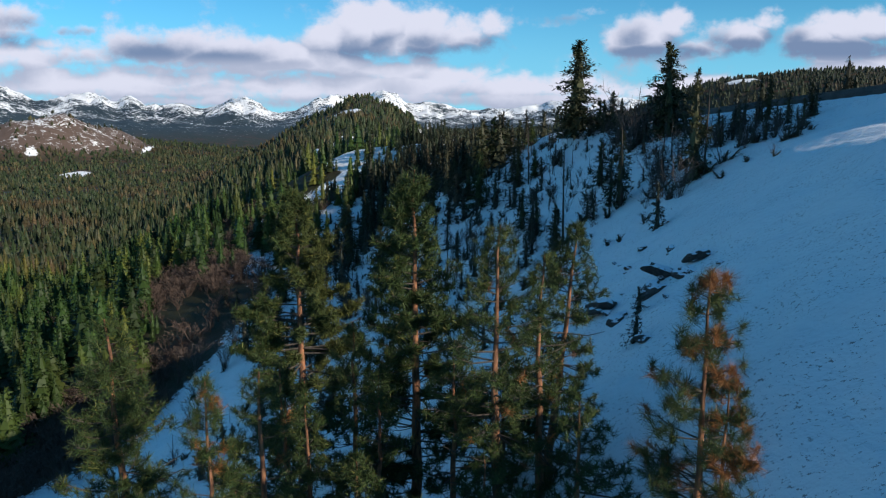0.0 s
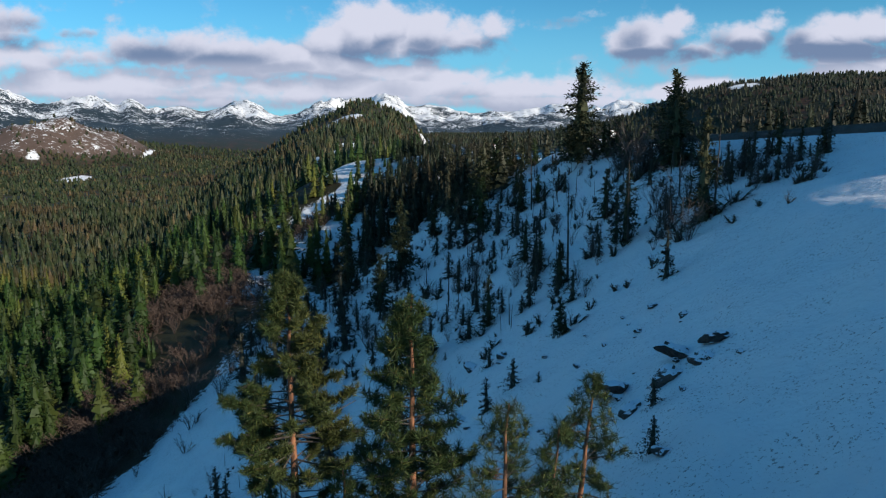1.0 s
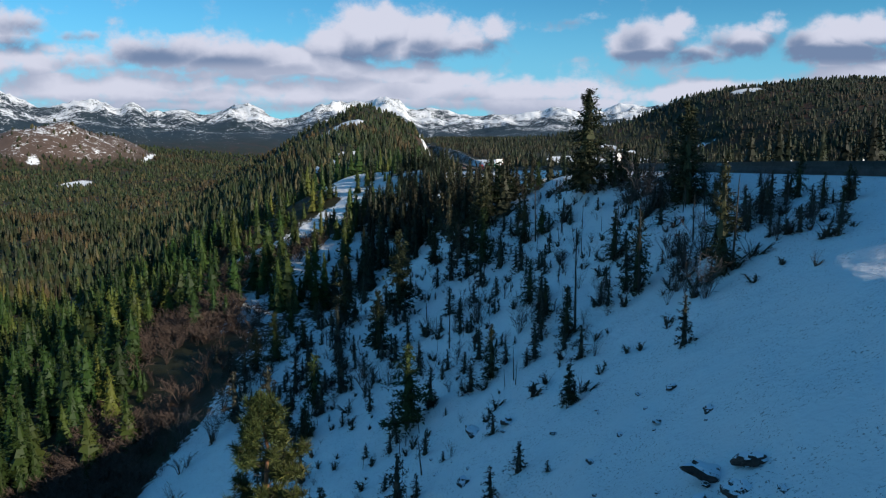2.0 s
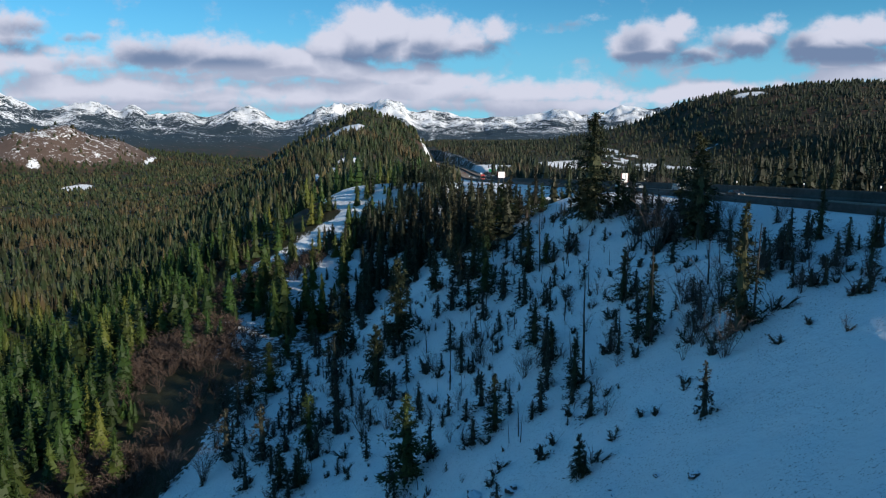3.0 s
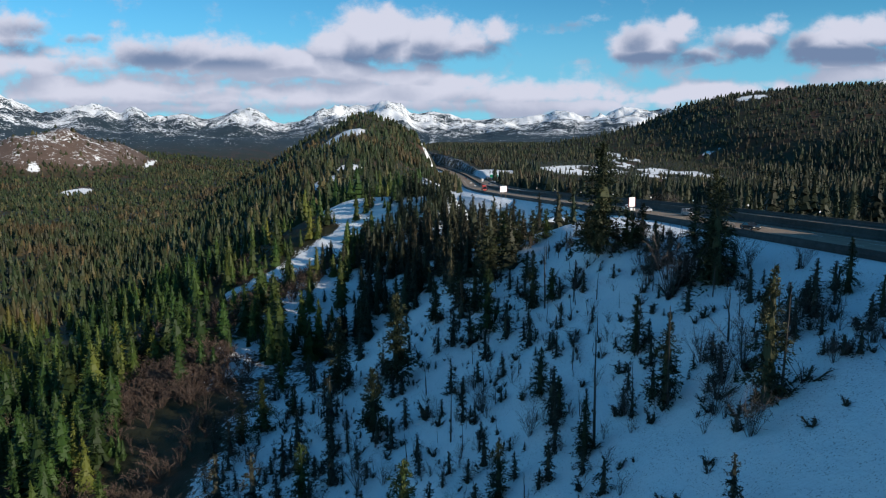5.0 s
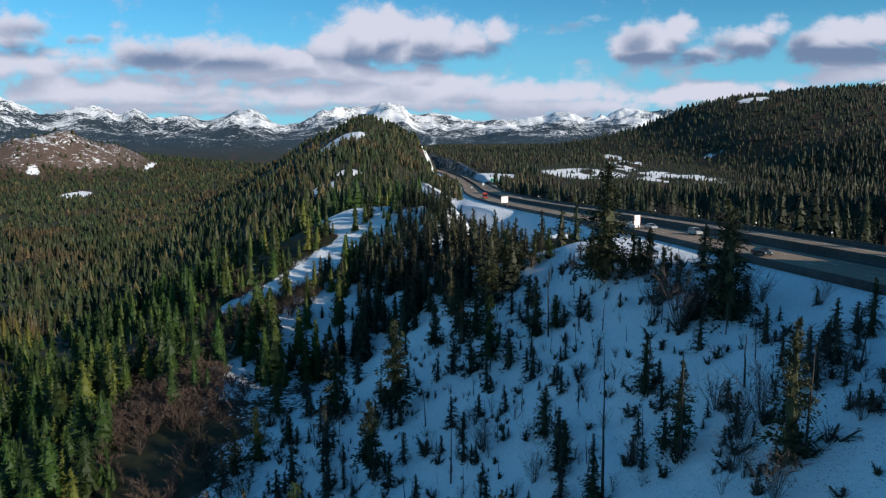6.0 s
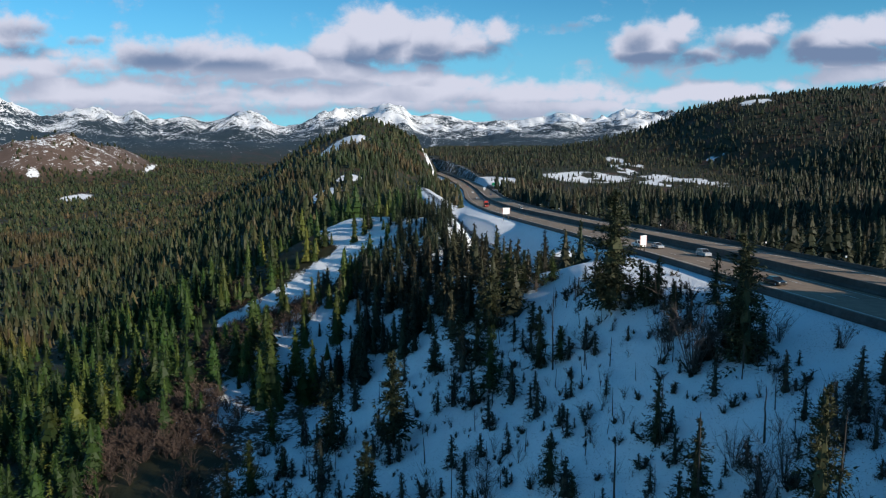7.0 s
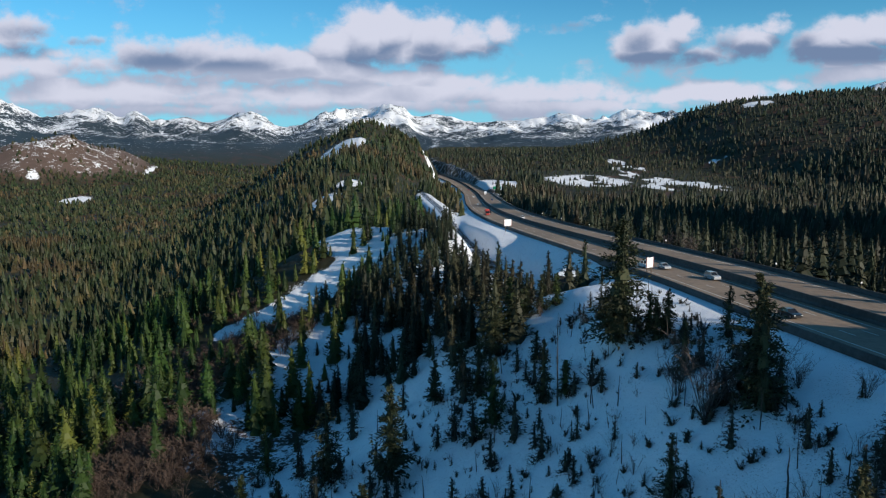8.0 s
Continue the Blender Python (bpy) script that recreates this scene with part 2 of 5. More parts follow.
def terrain(x, y):
    x, y = np.asarray(x, float), np.asarray(y, float)
    x, y = np.broadcast_arrays(x, y)
    xr, zr = road_x(y), road_z(y)
    left = xr - ROAD_HALF - x  # metres left of the road's near edge
    # shoulder beside the road
    fall = knots(y, (-300, 40, 145, 165, 215, 230, 300, 322, 420, 520, 900), (0.10, 0.22, 0.20, 0.06, 0.07, 0.30, 0.25, 0.05, 0.08, 0.15, 0.15))
    bench = zr - 0.5 - 0.8 * smooth(left, 2, 12) - fall * np.clip(left - 2, 0, 24)
    # steep bank below the road, down to the level of the railway
    bank = np.maximum(zr - 0.4 - 0.66 * np.clip(left - 1.5, 0, 11.5) - 0.10 * np.clip(left - 13, 0, 40), rail_z(y) - 0.3)
    low = smooth(y, 228, 258) * smooth(y, 326, 304)
    bench = bench * (1 - low) + bank * low
    # left hillside
    hill = slope_m(y) * x + slope_c(y) + 0.17 * np.maximum(-5 - x, 0) * smooth(y, 340, 200) + 0.6 * fractal(x, y, 22, 3, 3) + 0.75 * fractal(x, y, 6, 3, 8)
    # draws that cut into the lower slope, and the knoll at the crest
    hill = hill - 13 * np.exp(-((x + 32) / 24) ** 2 - ((y - 220) / 42) ** 2)
    hill = hill - 13 * np.exp(-((x + 52) / 44) ** 2 - ((y - 326) / 24) ** 2)
    hill = hill + 6 * np.exp(-((x + 60) / 42) ** 2 - ((y - 390) / 22) ** 2)
    hill = hill + 4 * np.exp(-((x - 33) / 10) ** 2 - ((y - 166) / 13) ** 2)
    z = soft_min(hill, bench, 3.0)
    # rail bed
    band = np.exp(-(np.abs(x - rail_x(y)) / (6.5 + 6 * smooth(y, 460, 620) - 2.6 * (x > rail_x(y)) * smooth(y, 280, 300) * smooth(y, 460, 400))) ** 4) * smooth(y, 234, 244) * smooth(y, 1150, 900)
    z = z * (1 - band) + (rail_z(y) - 0.35) * band
    z = z - 4.0 * np.exp(-(((x - 25) / 8) ** 2 + ((y - 241) / 7) ** 2))
    z = z - 6.5 * np.exp(-((x - 30) / 11) ** 2 - ((y - 228) / 14) ** 2)
    # wooded hill beyond
    top = knots(y, (300, 420, 520, 700, 900, 1100, 1200, 1310, 1600, 1900), (-60, -30, -17, -3, 12, 30, 44, 64, 30, -40))
    axis = knots(y, (300, 520, 800, 1200, 1900), (-70, -72, -106, -148, -166))
    d = x - axis
    ridge = top + 14 - np.where(d < 0, knots(y, (300, 600, 1200, 2000), (0.55, 0.5, 0.58, 0.58)), 0.52) * np.sqrt(d * d + 30.0 ** 2) + 5 * fractal(x, y, 90, 3, 21)
    z = soft_max(z, ridge - 60 * smooth(d, 90, 170), 8.0)
    # valley floor
    valley = knots(y, (-600, 0, 270, 570, 1000, 1500, 2100, 2800, 3600, 5000), (-60, -70, -79, -102, -106, -104, -84, -48, 5, 20))
    valley = valley + 10 * fractal(x, y, 240, 4, 31) + 0.05 * np.maximum(-x - 600, 0)
    z = soft_max(z, valley, 14.0)
    hump = 96 * hump_shape(x, y) * (1 + 0.35 * fractal(x, y, 120, 4, 41))
    z = z + hump
    # right of the road: wooded floor, then a long ridge
    right = x - xr - ROAD_HALF
    floor = zr - 1.3 - 0.30 * np.maximum(right - 3, 0)
    floor = soft_max(floor, knots(y, (-300, 200, 500, 900, 1300, 2000), (-12, -18, -26, -27, -10, 0)) + 5 * fractal(x, y, 120, 3, 51), 6.0)
    crest = knots(x, (-100, 100, 300, 440, 500, 570, 680, 850, 1100, 1800), (-14, -2, 22, 58, 86, 104, 114, 122, 145, 190))
    far_y = 1530 + 60 * np.sin(x / 190.0)
    ridge2 = crest - np.where(y < far_y, 0.165, 0.3) * np.sqrt((y - far_y) ** 2 + 60.0 ** 2) + 10 + 12 * fractal(x, y, 200, 4, 61)
    floor = soft_max(floor, ridge2, 15.0)
    # high unseen shoulders off to the right, added between woods and sun for shade
    floor = floor + 270 * np.exp(-((x - 1150) / 330) ** 2 - ((y - 470) / 330) ** 2)
    floor = floor + 330 * np.exp(-((x - 710) / 200) ** 2 - ((y - 70) / 200) ** 2)
    # unseen bank right of the road, added to shade the near shoulder
    floor = floor + 53 * smooth(right, 6, 34) * smooth(right, 150, 80) * smooth(y, 116, 90) * smooth(y, -45, 15)
    w = smooth(right, -2, 2)
    z = z * (1 - w) + floor * w
    # far ranges
    r = np.hypot(x, y)
    bearing = np.where(y > 1, x / np.maximum(y, 1), 3.0 * np.sign(x))
    peak = skyline(bearing) * np.abs(y) * 0.98 + 24
    lift = smooth(r, 2400, 4350) ** 1.1
    rough = np.abs(fractal(x, y, 430, 6, 71, 0.58)) * -2.4 + 0.6
    jag = 1 + 0.05 * fractal(bearing * 34, r * 0.003, 1.0, 5, 75, 0.6)
    range_z = peak * jag * lift * (1 + 0.42 * rough * (1 - smooth(r, 4000, 4350)))
    far = smooth(r, 2300, 3000)
    z = z * (1 - far) + np.maximum(range_z, -30) * far
    return z


def ground_z(x, y):
    return float(terrain(x, y))


# ---- materials ----


def material(name, build):
    m = bpy.data.materials.new(name)
    m.use_nodes = True
    t = m.node_tree
    bsdf = t.nodes["Principled BSDF"]
    build(t, bsdf)
    return m


def noise_of(t, scale, detail=4.0, rough=0.55, vector=None):
    n = node(t, "ShaderNodeTexNoise", Scale=scale, Detail=detail, Roughness=rough)
    if vector is None:
        co = node(t, "ShaderNodeNewGeometry")
        vector = co.outputs["Position"]
    t.links.new(vector, n.inputs["Vector"])
    return n.outputs["Fac"]


def bump(t, bsdf, height, strength, distance):
    n = node(t, "ShaderNodeBump", Strength=strength, Distance=distance)
    t.links.new(height, n.inputs["Height"])
    t.links.new(n.outputs[0], bsdf.inputs["Normal"])


def attribute(t, name):
    n = node(t, "ShaderNodeAttribute")
    n.attribute_name = name
    return n.outputs["Fac"]


def ground_look(t, b):
    snow = attribute(t, "snow")
    far = attribute(t, "far")
    broken = math_node(t, "ADD", math_node(t, "SUBTRACT", noise_of(t, 0.011, 8.0, 0.72), 0.5), math_node(t, "MULTIPLY", math_node(t, "SUBTRACT", noise_of(t, 0.06, 5.0, 0.8), 0.5), 1.3))
    snow = math_node(t, "MULTIPLY_ADD", math_node(t, "MULTIPLY", broken, math_node(t, "MAXIMUM", far, attribute(t, "scrub"))), 2.0, snow)
    ragged = math_node(t, "MULTIPLY_ADD", math_node(t, "SUBTRACT", noise_of(t, 0.9, 6.0, 0.65), 0.5), 0.9,
                       math_node(t, "MULTIPLY_ADD", math_node(t, "SUBTRACT", noise_of(t, 0.12, 5.0, 0.6), 0.5), 0.8, snow))
    mask = step_node(t, ragged, 0.42, 0.56)
    soil = mix_colour(t, noise_of(t, 0.25, 6.0), (0.018, 0.024, 0.011), (0.042, 0.037, 0.018))
    soil = mix_colour(t, step_node(t, noise_of(t, 0.03, 5.0), 0.5, 0.65), soil, (0.075, 0.038, 0.022))
    white = mix_colour(t, noise_of(t, 0.5, 5.0), (0.78, 0.80, 0.84), (0.87, 0.885, 0.90))
    # needles and twig litter lying on the snow
    litter = step_node(t, noise_of(t, 4.2, 3.0, 0.75), 0.575, 0.66)
    litter = math_node(t, "MULTIPLY", litter, step_node(t, noise_of(t, 0.22, 3.0), 0.34, 0.55))
    white = mix_colour(t, math_node(t, "MULTIPLY", litter, 0.75), white, (0.07, 0.055, 0.045))
    scrub = mix_colour(t, noise_of(t, 0.05, 6.0, 0.7), (0.046, 0.034, 0.027), (0.165, 0.112, 0.088))
    soil = mix_colour(t, attribute(t, "scrub"), soil, scrub)
    # far forest cover, its colour tinted blue as distance haze
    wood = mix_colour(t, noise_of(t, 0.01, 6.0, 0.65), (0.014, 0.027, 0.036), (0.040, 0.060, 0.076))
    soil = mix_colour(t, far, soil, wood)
    t.links.new(mix_colour(t, mask, soil, white), b.inputs["Base Color"])
    b.inputs["Roughness"].default_value = 0.75
    b.inputs["Specular IOR Level"].default_value = 0.25
    h = math_node(t, "ADD", noise_of(t, 1.3, 6.0, 0.6), math_node(t, "MULTIPLY", noise_of(t, 0.25, 4.0), 2.5))
    bump(t, b, h, 0.55, 0.35)


def foliage_look(dark, light, warm, share, per_tree=False):
    def build(t, b):
        isl = attribute(t, "tint") if per_tree else node(t, "ShaderNodeNewGeometry").outputs["Random Per Island"]
        big = noise_of(t, 0.035, 3.0)
        fine = noise_of(t, 1.6, 4.0, 0.7)
        col = mix_colour(t, fine, dark, light)
        col = mix_colour(t, math_node(t, "MULTIPLY", step_node(t, big, 0.45, 0.7), 0.55), col, warm)
        col = mix_colour(t, math_node(t, "MULTIPLY", step_node(t, isl, 1 - share, 1.0), 0.8), col, warm)
        if per_tree:
            # stands that run to rust and straw
            rust = tuple(c * k for c, k in zip(warm, (1.05, 0.72, 0.9)))
            col = mix_colour(t, math_node(t, "MULTIPLY", step_node(t, noise_of(t, 0.007, 4.0, 0.6), 0.50, 0.66), 0.55), col, rust)
        value = node(t, "ShaderNodeHueSaturation")
        t.links.new(math_node(t, "MULTIPLY_ADD", isl, 1.0, 0.45), value.inputs["Value"])
        t.links.new(col, value.inputs["Color"])
        t.links.new(value.outputs[0], b.inputs["Base Color"])
        b.inputs["Roughness"].default_value = 0.6
        b.inputs["Specular IOR Level"].default_value = 0.2
    return build


def bark_look(a, c, scale):
    def build(t, b):
        co = node(t, "ShaderNodeTexCoord")
        mp = node(t, "ShaderNodeMapping")
        mp.inputs["Scale"].default_value = (1, 1, 0.25)
        t.links.new(co.outputs["Object"], mp.inputs[0])
        n = noise_of(t, scale, 6.0, 0.7, mp.outputs[0])
        t.links.new(mix_colour(t, step_node(t, n, 0.35, 0.65), a, c), b.inputs["Base Color"])
        b.inputs["Roughness"].default_value = 0.9
        bump(t, b, n, 0.6, 0.04)
    return build


def plain_look(a, c, scale, rough=0.8, metal=0.0, bumpy=0.2):
    def build(t, b):
        n = noise_of(t, scale, 6.0, 0.65)
        wide = noise_of(t, scale * 0.08, 3.0)
        f = math_node(t, "MULTIPLY_ADD", wide, 0.5, math_node(t, "MULTIPLY", n, 0.5))
        t.links.new(mix_colour(t, step_node(t, f, 0.35, 0.65), a, c), b.inputs["Base Color"])
        b.inputs["Roughness"].default_value = rough
        b.inputs["Metallic"].default_value = metal
        if bumpy:
            bump(t, b, n, bumpy, 0.03)
    return build


SNOW_GROUND = material("snowy_ground", ground_look)
FIR_LEAF = material("fir_needles", foliage_look((0.014, 0.021, 0.012), (0.044, 0.054, 0.022), (0.070, 0.062, 0.026), 0.12))
WOOD_LEAF = material("woodland_needles", foliage_look((0.009, 0.022, 0.009), (0.036, 0.074, 0.011), (0.072, 0.074, 0.013), 0.12, True))
# darker copy of the woodland needles: self-shade that solid far crowns lack
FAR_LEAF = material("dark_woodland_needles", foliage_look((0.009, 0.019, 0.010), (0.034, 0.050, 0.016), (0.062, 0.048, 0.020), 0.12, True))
# woodland needles darkened in colour: shade over the hillside and right-hand woods
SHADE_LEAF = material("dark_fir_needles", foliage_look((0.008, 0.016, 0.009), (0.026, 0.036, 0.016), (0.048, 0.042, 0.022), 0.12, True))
PINE_LEAF = material("pine_needles", foliage_look((0.019, 0.036, 0.013), (0.052, 0.078, 0.020), (0.105, 0.092, 0.022), 0.12))
DEAD_LEAF = material("dead_needles", foliage_look((0.14, 0.055, 0.018), (0.26, 0.11, 0.035), (0.22, 0.10, 0.03), 0.2))
BARK = material("grey_bark", bark_look((0.030, 0.024, 0.020), (0.085, 0.068, 0.055), 6.0))
PINE_BARK = material("orange_pine_bark", bark_look((0.060, 0.030, 0.018), (0.30, 0.135, 0.065), 5.0))
TWIG = material("bare_twigs", bark_look((0.044, 0.033, 0.029), (0.115, 0.093, 0.083), 9.0))
BRUSH = material("brown_brush", bark_look((0.042, 0.029, 0.023), (0.108, 0.072, 0.054), 3.0))
ASPHALT = material("worn_road_concrete", plain_look((0.165, 0.122, 0.085), (0.27, 0.20, 0.14), 0.6, 0.85, 0.0, 0.1))
PAINT = material("road_paint", plain_look((0.55, 0.54, 0.50), (0.75, 0.74, 0.70), 3.0))
CONCRETE = material("barrier_concrete", plain_look((0.035, 0.033, 0.032), (0.085, 0.080, 0.075), 0.9))
STEEL = material("galvanised_steel", plain_look((0.35, 0.36, 0.37), (0.5, 0.5, 0.5), 2.0, 0.45, 0.8, 0.0))
WHITE = material("white_sign_panel", plain_look((0.70, 0.71, 0.72), (0.82, 0.82, 0.81), 1.5, 0.5, 0.0, 0.0))
GREEN = material("green_sign_panel", plain_look((0.0, 0.16, 0.085), (0.0, 0.20, 0.11), 1.0, 0.45, 0.0, 0.0))
TIMBER = material("weathered_timber", bark_look((0.06, 0.045, 0.035), (0.15, 0.115, 0.085), 8.0))
RAIL_STEEL = material("rail_steel", plain_look((0.06, 0.045, 0.04), (0.12, 0.10, 0.09), 3.0, 0.5, 0.6, 0.0))
RUBBER = material("tyre_rubber", plain_look((0.015, 0.015, 0.015), (0.03, 0.03, 0.03), 6.0, 0.9, 0.0, 0.0))
GLASS = material("dark_car_glass", plain_look((0.01, 0.012, 0.014), (0.02, 0.022, 0.025), 2.0, 0.08, 0.0, 0.0))

# ---- mesh helpers ----


def mesh_from(name, verts, faces, mats, smooth_faces=False, index=None):
    """Mesh from an (n, 3) array and an (m, 3) array of triangles (or a list of such arrays, one per material)."""
    if not isinstance(faces, list):
        faces = [faces]
    me = bpy.data.meshes.new(name)
    tri = np.concatenate(faces).astype(np.int32)
    me.vertices.add(len(verts))
    me.vertices.foreach_set("co", np.ascontiguousarray(verts, dtype=np.float32).ravel())
    me.loops.add(tri.size)
    me.loops.foreach_set("vertex_index", tri.ravel())
    me.polygons.add(len(tri))
    me.polygons.foreach_set("loop_start", np.arange(0, tri.size, 3, dtype=np.int32))
    me.polygons.foreach_set("loop_total", np.full(len(tri), 3, dtype=np.int32))
    me.polygons.foreach_set("use_smooth", np.full(len(tri), smooth_faces))
    for m in mats:
        me.materials.append(m)
    if len(faces) > 1:
        me.polygons.foreach_set("material_index", np.concatenate([np.full(len(f), i) for i, f in enumerate(faces)]).astype(np.int32))
    me.update(calc_edges=True)
    return me


def part(name, data, parent=None, label=""):
    """Links a mesh as one object under a thing or a part."""
    ob = new(name, data)
    if parent is not None:
        ob.parent = parent
    return tagged(ob, label=label)


def empty(name, m=None):
    ob = new(name)
    ob.empty_display_size = 0.5
    if m is not None:
        ob.matrix_basis = m
    return ob


class Build:
    """Gathers triangles."""

    def __init__(self):
        self.v, self.f, self.n = [], [], 0

    def add(self, verts, faces):
        self.v.append(np.asarray(verts, float).reshape(-1, 3))
        self.f.append(np.asarray(faces, int).reshape(-1, 3) + self.n)
        self.n += len(self.v[-1])

    def arrays(self):
        return np.concatenate(self.v), np.concatenate(self.f)

    def mesh(self, name, mat, smooth_faces=False):
        v, f = self.arrays()
        return mesh_from(name, v, f, [mat], smooth_faces)

    def tube(self, points, radii, sides=6, cap=True):
        points = np.asarray(points, float)
        rings = []
        for i, p in enumerate(points):
            d = points[min(i + 1, len(points) - 1)] - points[max(i - 1, 0)]
            d = d / (np.linalg.norm(d) + 1e-9)
            a = np.cross(d, (0.0, 0.0, 1.0) if abs(d[2]) < 0.9 else (1.0, 0.0, 0.0))
            a /= np.linalg.norm(a) + 1e-9
            b = np.cross(d, a)
            w = np.arange(sides) * 2 * math.pi / sides
            rings.append(p + radii[i] * (np.cos(w)[:, None] * a + np.sin(w)[:, None] * b))
        faces = []
        for i in range(len(points) - 1):
            for j in range(sides):
                a, b = i * sides + j, i * sides + (j + 1) % sides
                faces += [(a, a + sides, b), (b, a + sides, b + sides)]
        if cap:
            for j in range(1, sides - 1):
                faces.append((len(points) * sides - sides, len(points) * sides - sides + j, len(points) * sides - sides + j + 1))
                faces.append((0, j + 1, j))
        self.add(np.concatenate(rings), faces)

    def box(self, lo, hi, m=None, chamfer=0.0):
        bm = bmesh.new()
        bmesh.ops.create_cube(bm, size=1.0)
        size = [hi[i] - lo[i] for i in range(3)]
        for v in bm.verts:
            v.co = Vector([(lo[i] + hi[i]) / 2 + v.co[i] * size[i] for i in range(3)])
        if chamfer:
            bmesh.ops.bevel(bm, geom=bm.edges[:], offset=chamfer, segments=1, affect="EDGES")
        bmesh.ops.triangulate(bm, faces=bm.faces[:])
        if m is not None:
            bm.transform(m)
        bm.verts.index_update()
        self.add([v.co[:] for v in bm.verts], [[v.index for v in f.verts] for f in bm.faces])
        bm.free()


# ---- snow cover and woods ----


def patch(x, y, cx, cy, rx, ry, turn=0.0):
    c, s = math.cos(radians(turn)), math.sin(radians(turn))
    u, v = (x - cx) * c + (y - cy) * s, -(x - cx) * s + (y - cy) * c
    return np.exp(-((u / rx) ** 2 + (v / ry) ** 2) ** 2)


def spur(x, y):
    """Distance-based mask of the bare snow rib that climbs through the woods."""
    ax, ay, bx, by = -97.0, 335.0, -43.0, 350.0
    u = np.clip(((x - ax) * (bx - ax) + (y - ay) * (by - ay)) / ((bx - ax) ** 2 + (by - ay) ** 2), 0, 1)
    d = np.hypot(x - ax - u * (bx - ax), y - ay - u * (by - ay))
    return np.exp(-(d / (6.0 + 7.0 * u)) ** 4)


def open_snow(x, y):
    """Bare snow patches among the woods."""
    total = spur(x, y)
    torn = smooth(fractal(x, y, 40, 5, 66, 0.6), -0.26, 0.06)
    for p in ((-160, 1095, 40, 100, 0), (-98, 592, 13, 34, 0), (-93, 690, 12, 36, 0), (188, 1000, 62, 85, 0), (290, 915, 55, 70, 0), (266, 1130, 18, 110, 0), (290, 1010, 26, 50, 0), (300, 1250, 18, 120, 0),
              (585, 1390, 36, 34, 20), (430, 1180, 14, 24, 0), (-815, 1555, 34, 60, 10), (-880, 2110, 9, 120, 12), (-1050, 1790, 34, 8, 0),
              (60, 960, 30, 70, 10), (-150, 275, 3, 5, 0)):
        total = np.maximum(total, patch(x, y, *p) * (torn if p[0] > 100 else 1.0))
    return total


def snow_cover(x, y, z):
    xr = road_x(y)
    left = xr - ROAD_HALF - x
    side = (left > -1) & (y < 1200)
    base = z - knots(y, (40, 115, 140, 165, 190, 215, 260, 310, 335, 352, 420, 520, 1300), (-72, -61, -55, -46, -42, -42, -39, -35, -27, -22, -16, -12, -12))
    s = np.where(side, smooth(base, -4, 4), 0.0) * smooth(y, 640, 420)
    verge = np.exp(-(np.maximum(np.abs(x - xr) - ROAD_HALF - 5, 0) / 7.0) ** 2)
    rail = np.exp(-((x - rail_x(y)) / 9.0) ** 4) * smooth(y, 215, 225) * smooth(y, 760, 700)
    s = np.maximum(np.maximum(s, open_snow(x, y)), np.maximum(verge * smooth(left, -18, -30) * 0.4 + verge * (left > -2) * smooth(y, 1500, 1200), rail))
    # hump across the valley, and the far ranges
    hump = hump_shape(x, y)
    s = np.maximum(s, hump * (0.24 + 0.3 * fractal(x, y, 45, 4, 81)))
    r = np.hypot(x, y)
    peak = smooth(r, 2900, 3600) * (0.22 + 0.12 * (x > 0) + 0.36 * smooth(z, 10, 130) + 0.75 * fractal(x, y, 240, 6, 91, 0.68))
    return np.clip(np.maximum(s, peak), 0, 1)


def make_ground():
    view = np.concatenate([np.linspace(-180, -42, 50, endpoint=False), np.linspace(-42, 42, 500, endpoint=False), np.linspace(42, 180, 50, endpoint=False)])
    radii = np.concatenate([[0.5], 4 * (4750 / 4) ** np.linspace(0, 1, 370)])
    a, r = np.meshgrid(np.radians(view), radii)
    x, y = r * np.sin(a), r * np.cos(a) - 12
    z = terrain(x, y)
    na, nr = len(view), len(radii)
    i = np.arange(nr - 1)[:, None] * na + np.arange(na)[None, :]
    j = np.arange(nr - 1)[:, None] * na + (np.arange(na) + 1)[None, :] % na
    tris = np.concatenate([np.stack([i, j, i + na], -1).reshape(-1, 3), np.stack([j, j + na, i + na], -1).reshape(-1, 3)])
    verts = np.stack([x, y, z], -1).reshape(-1, 3)
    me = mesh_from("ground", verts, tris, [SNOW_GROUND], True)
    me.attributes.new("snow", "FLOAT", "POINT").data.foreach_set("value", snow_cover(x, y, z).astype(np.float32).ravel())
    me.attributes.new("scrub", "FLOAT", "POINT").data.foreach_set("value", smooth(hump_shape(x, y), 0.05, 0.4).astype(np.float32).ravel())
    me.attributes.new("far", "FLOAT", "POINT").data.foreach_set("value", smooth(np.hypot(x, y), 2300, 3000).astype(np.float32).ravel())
    return tagged(new("ground", me), label="snowy mountainside falling to a wooded valley and far white ranges", category="ground", kind="structure")


make_ground()

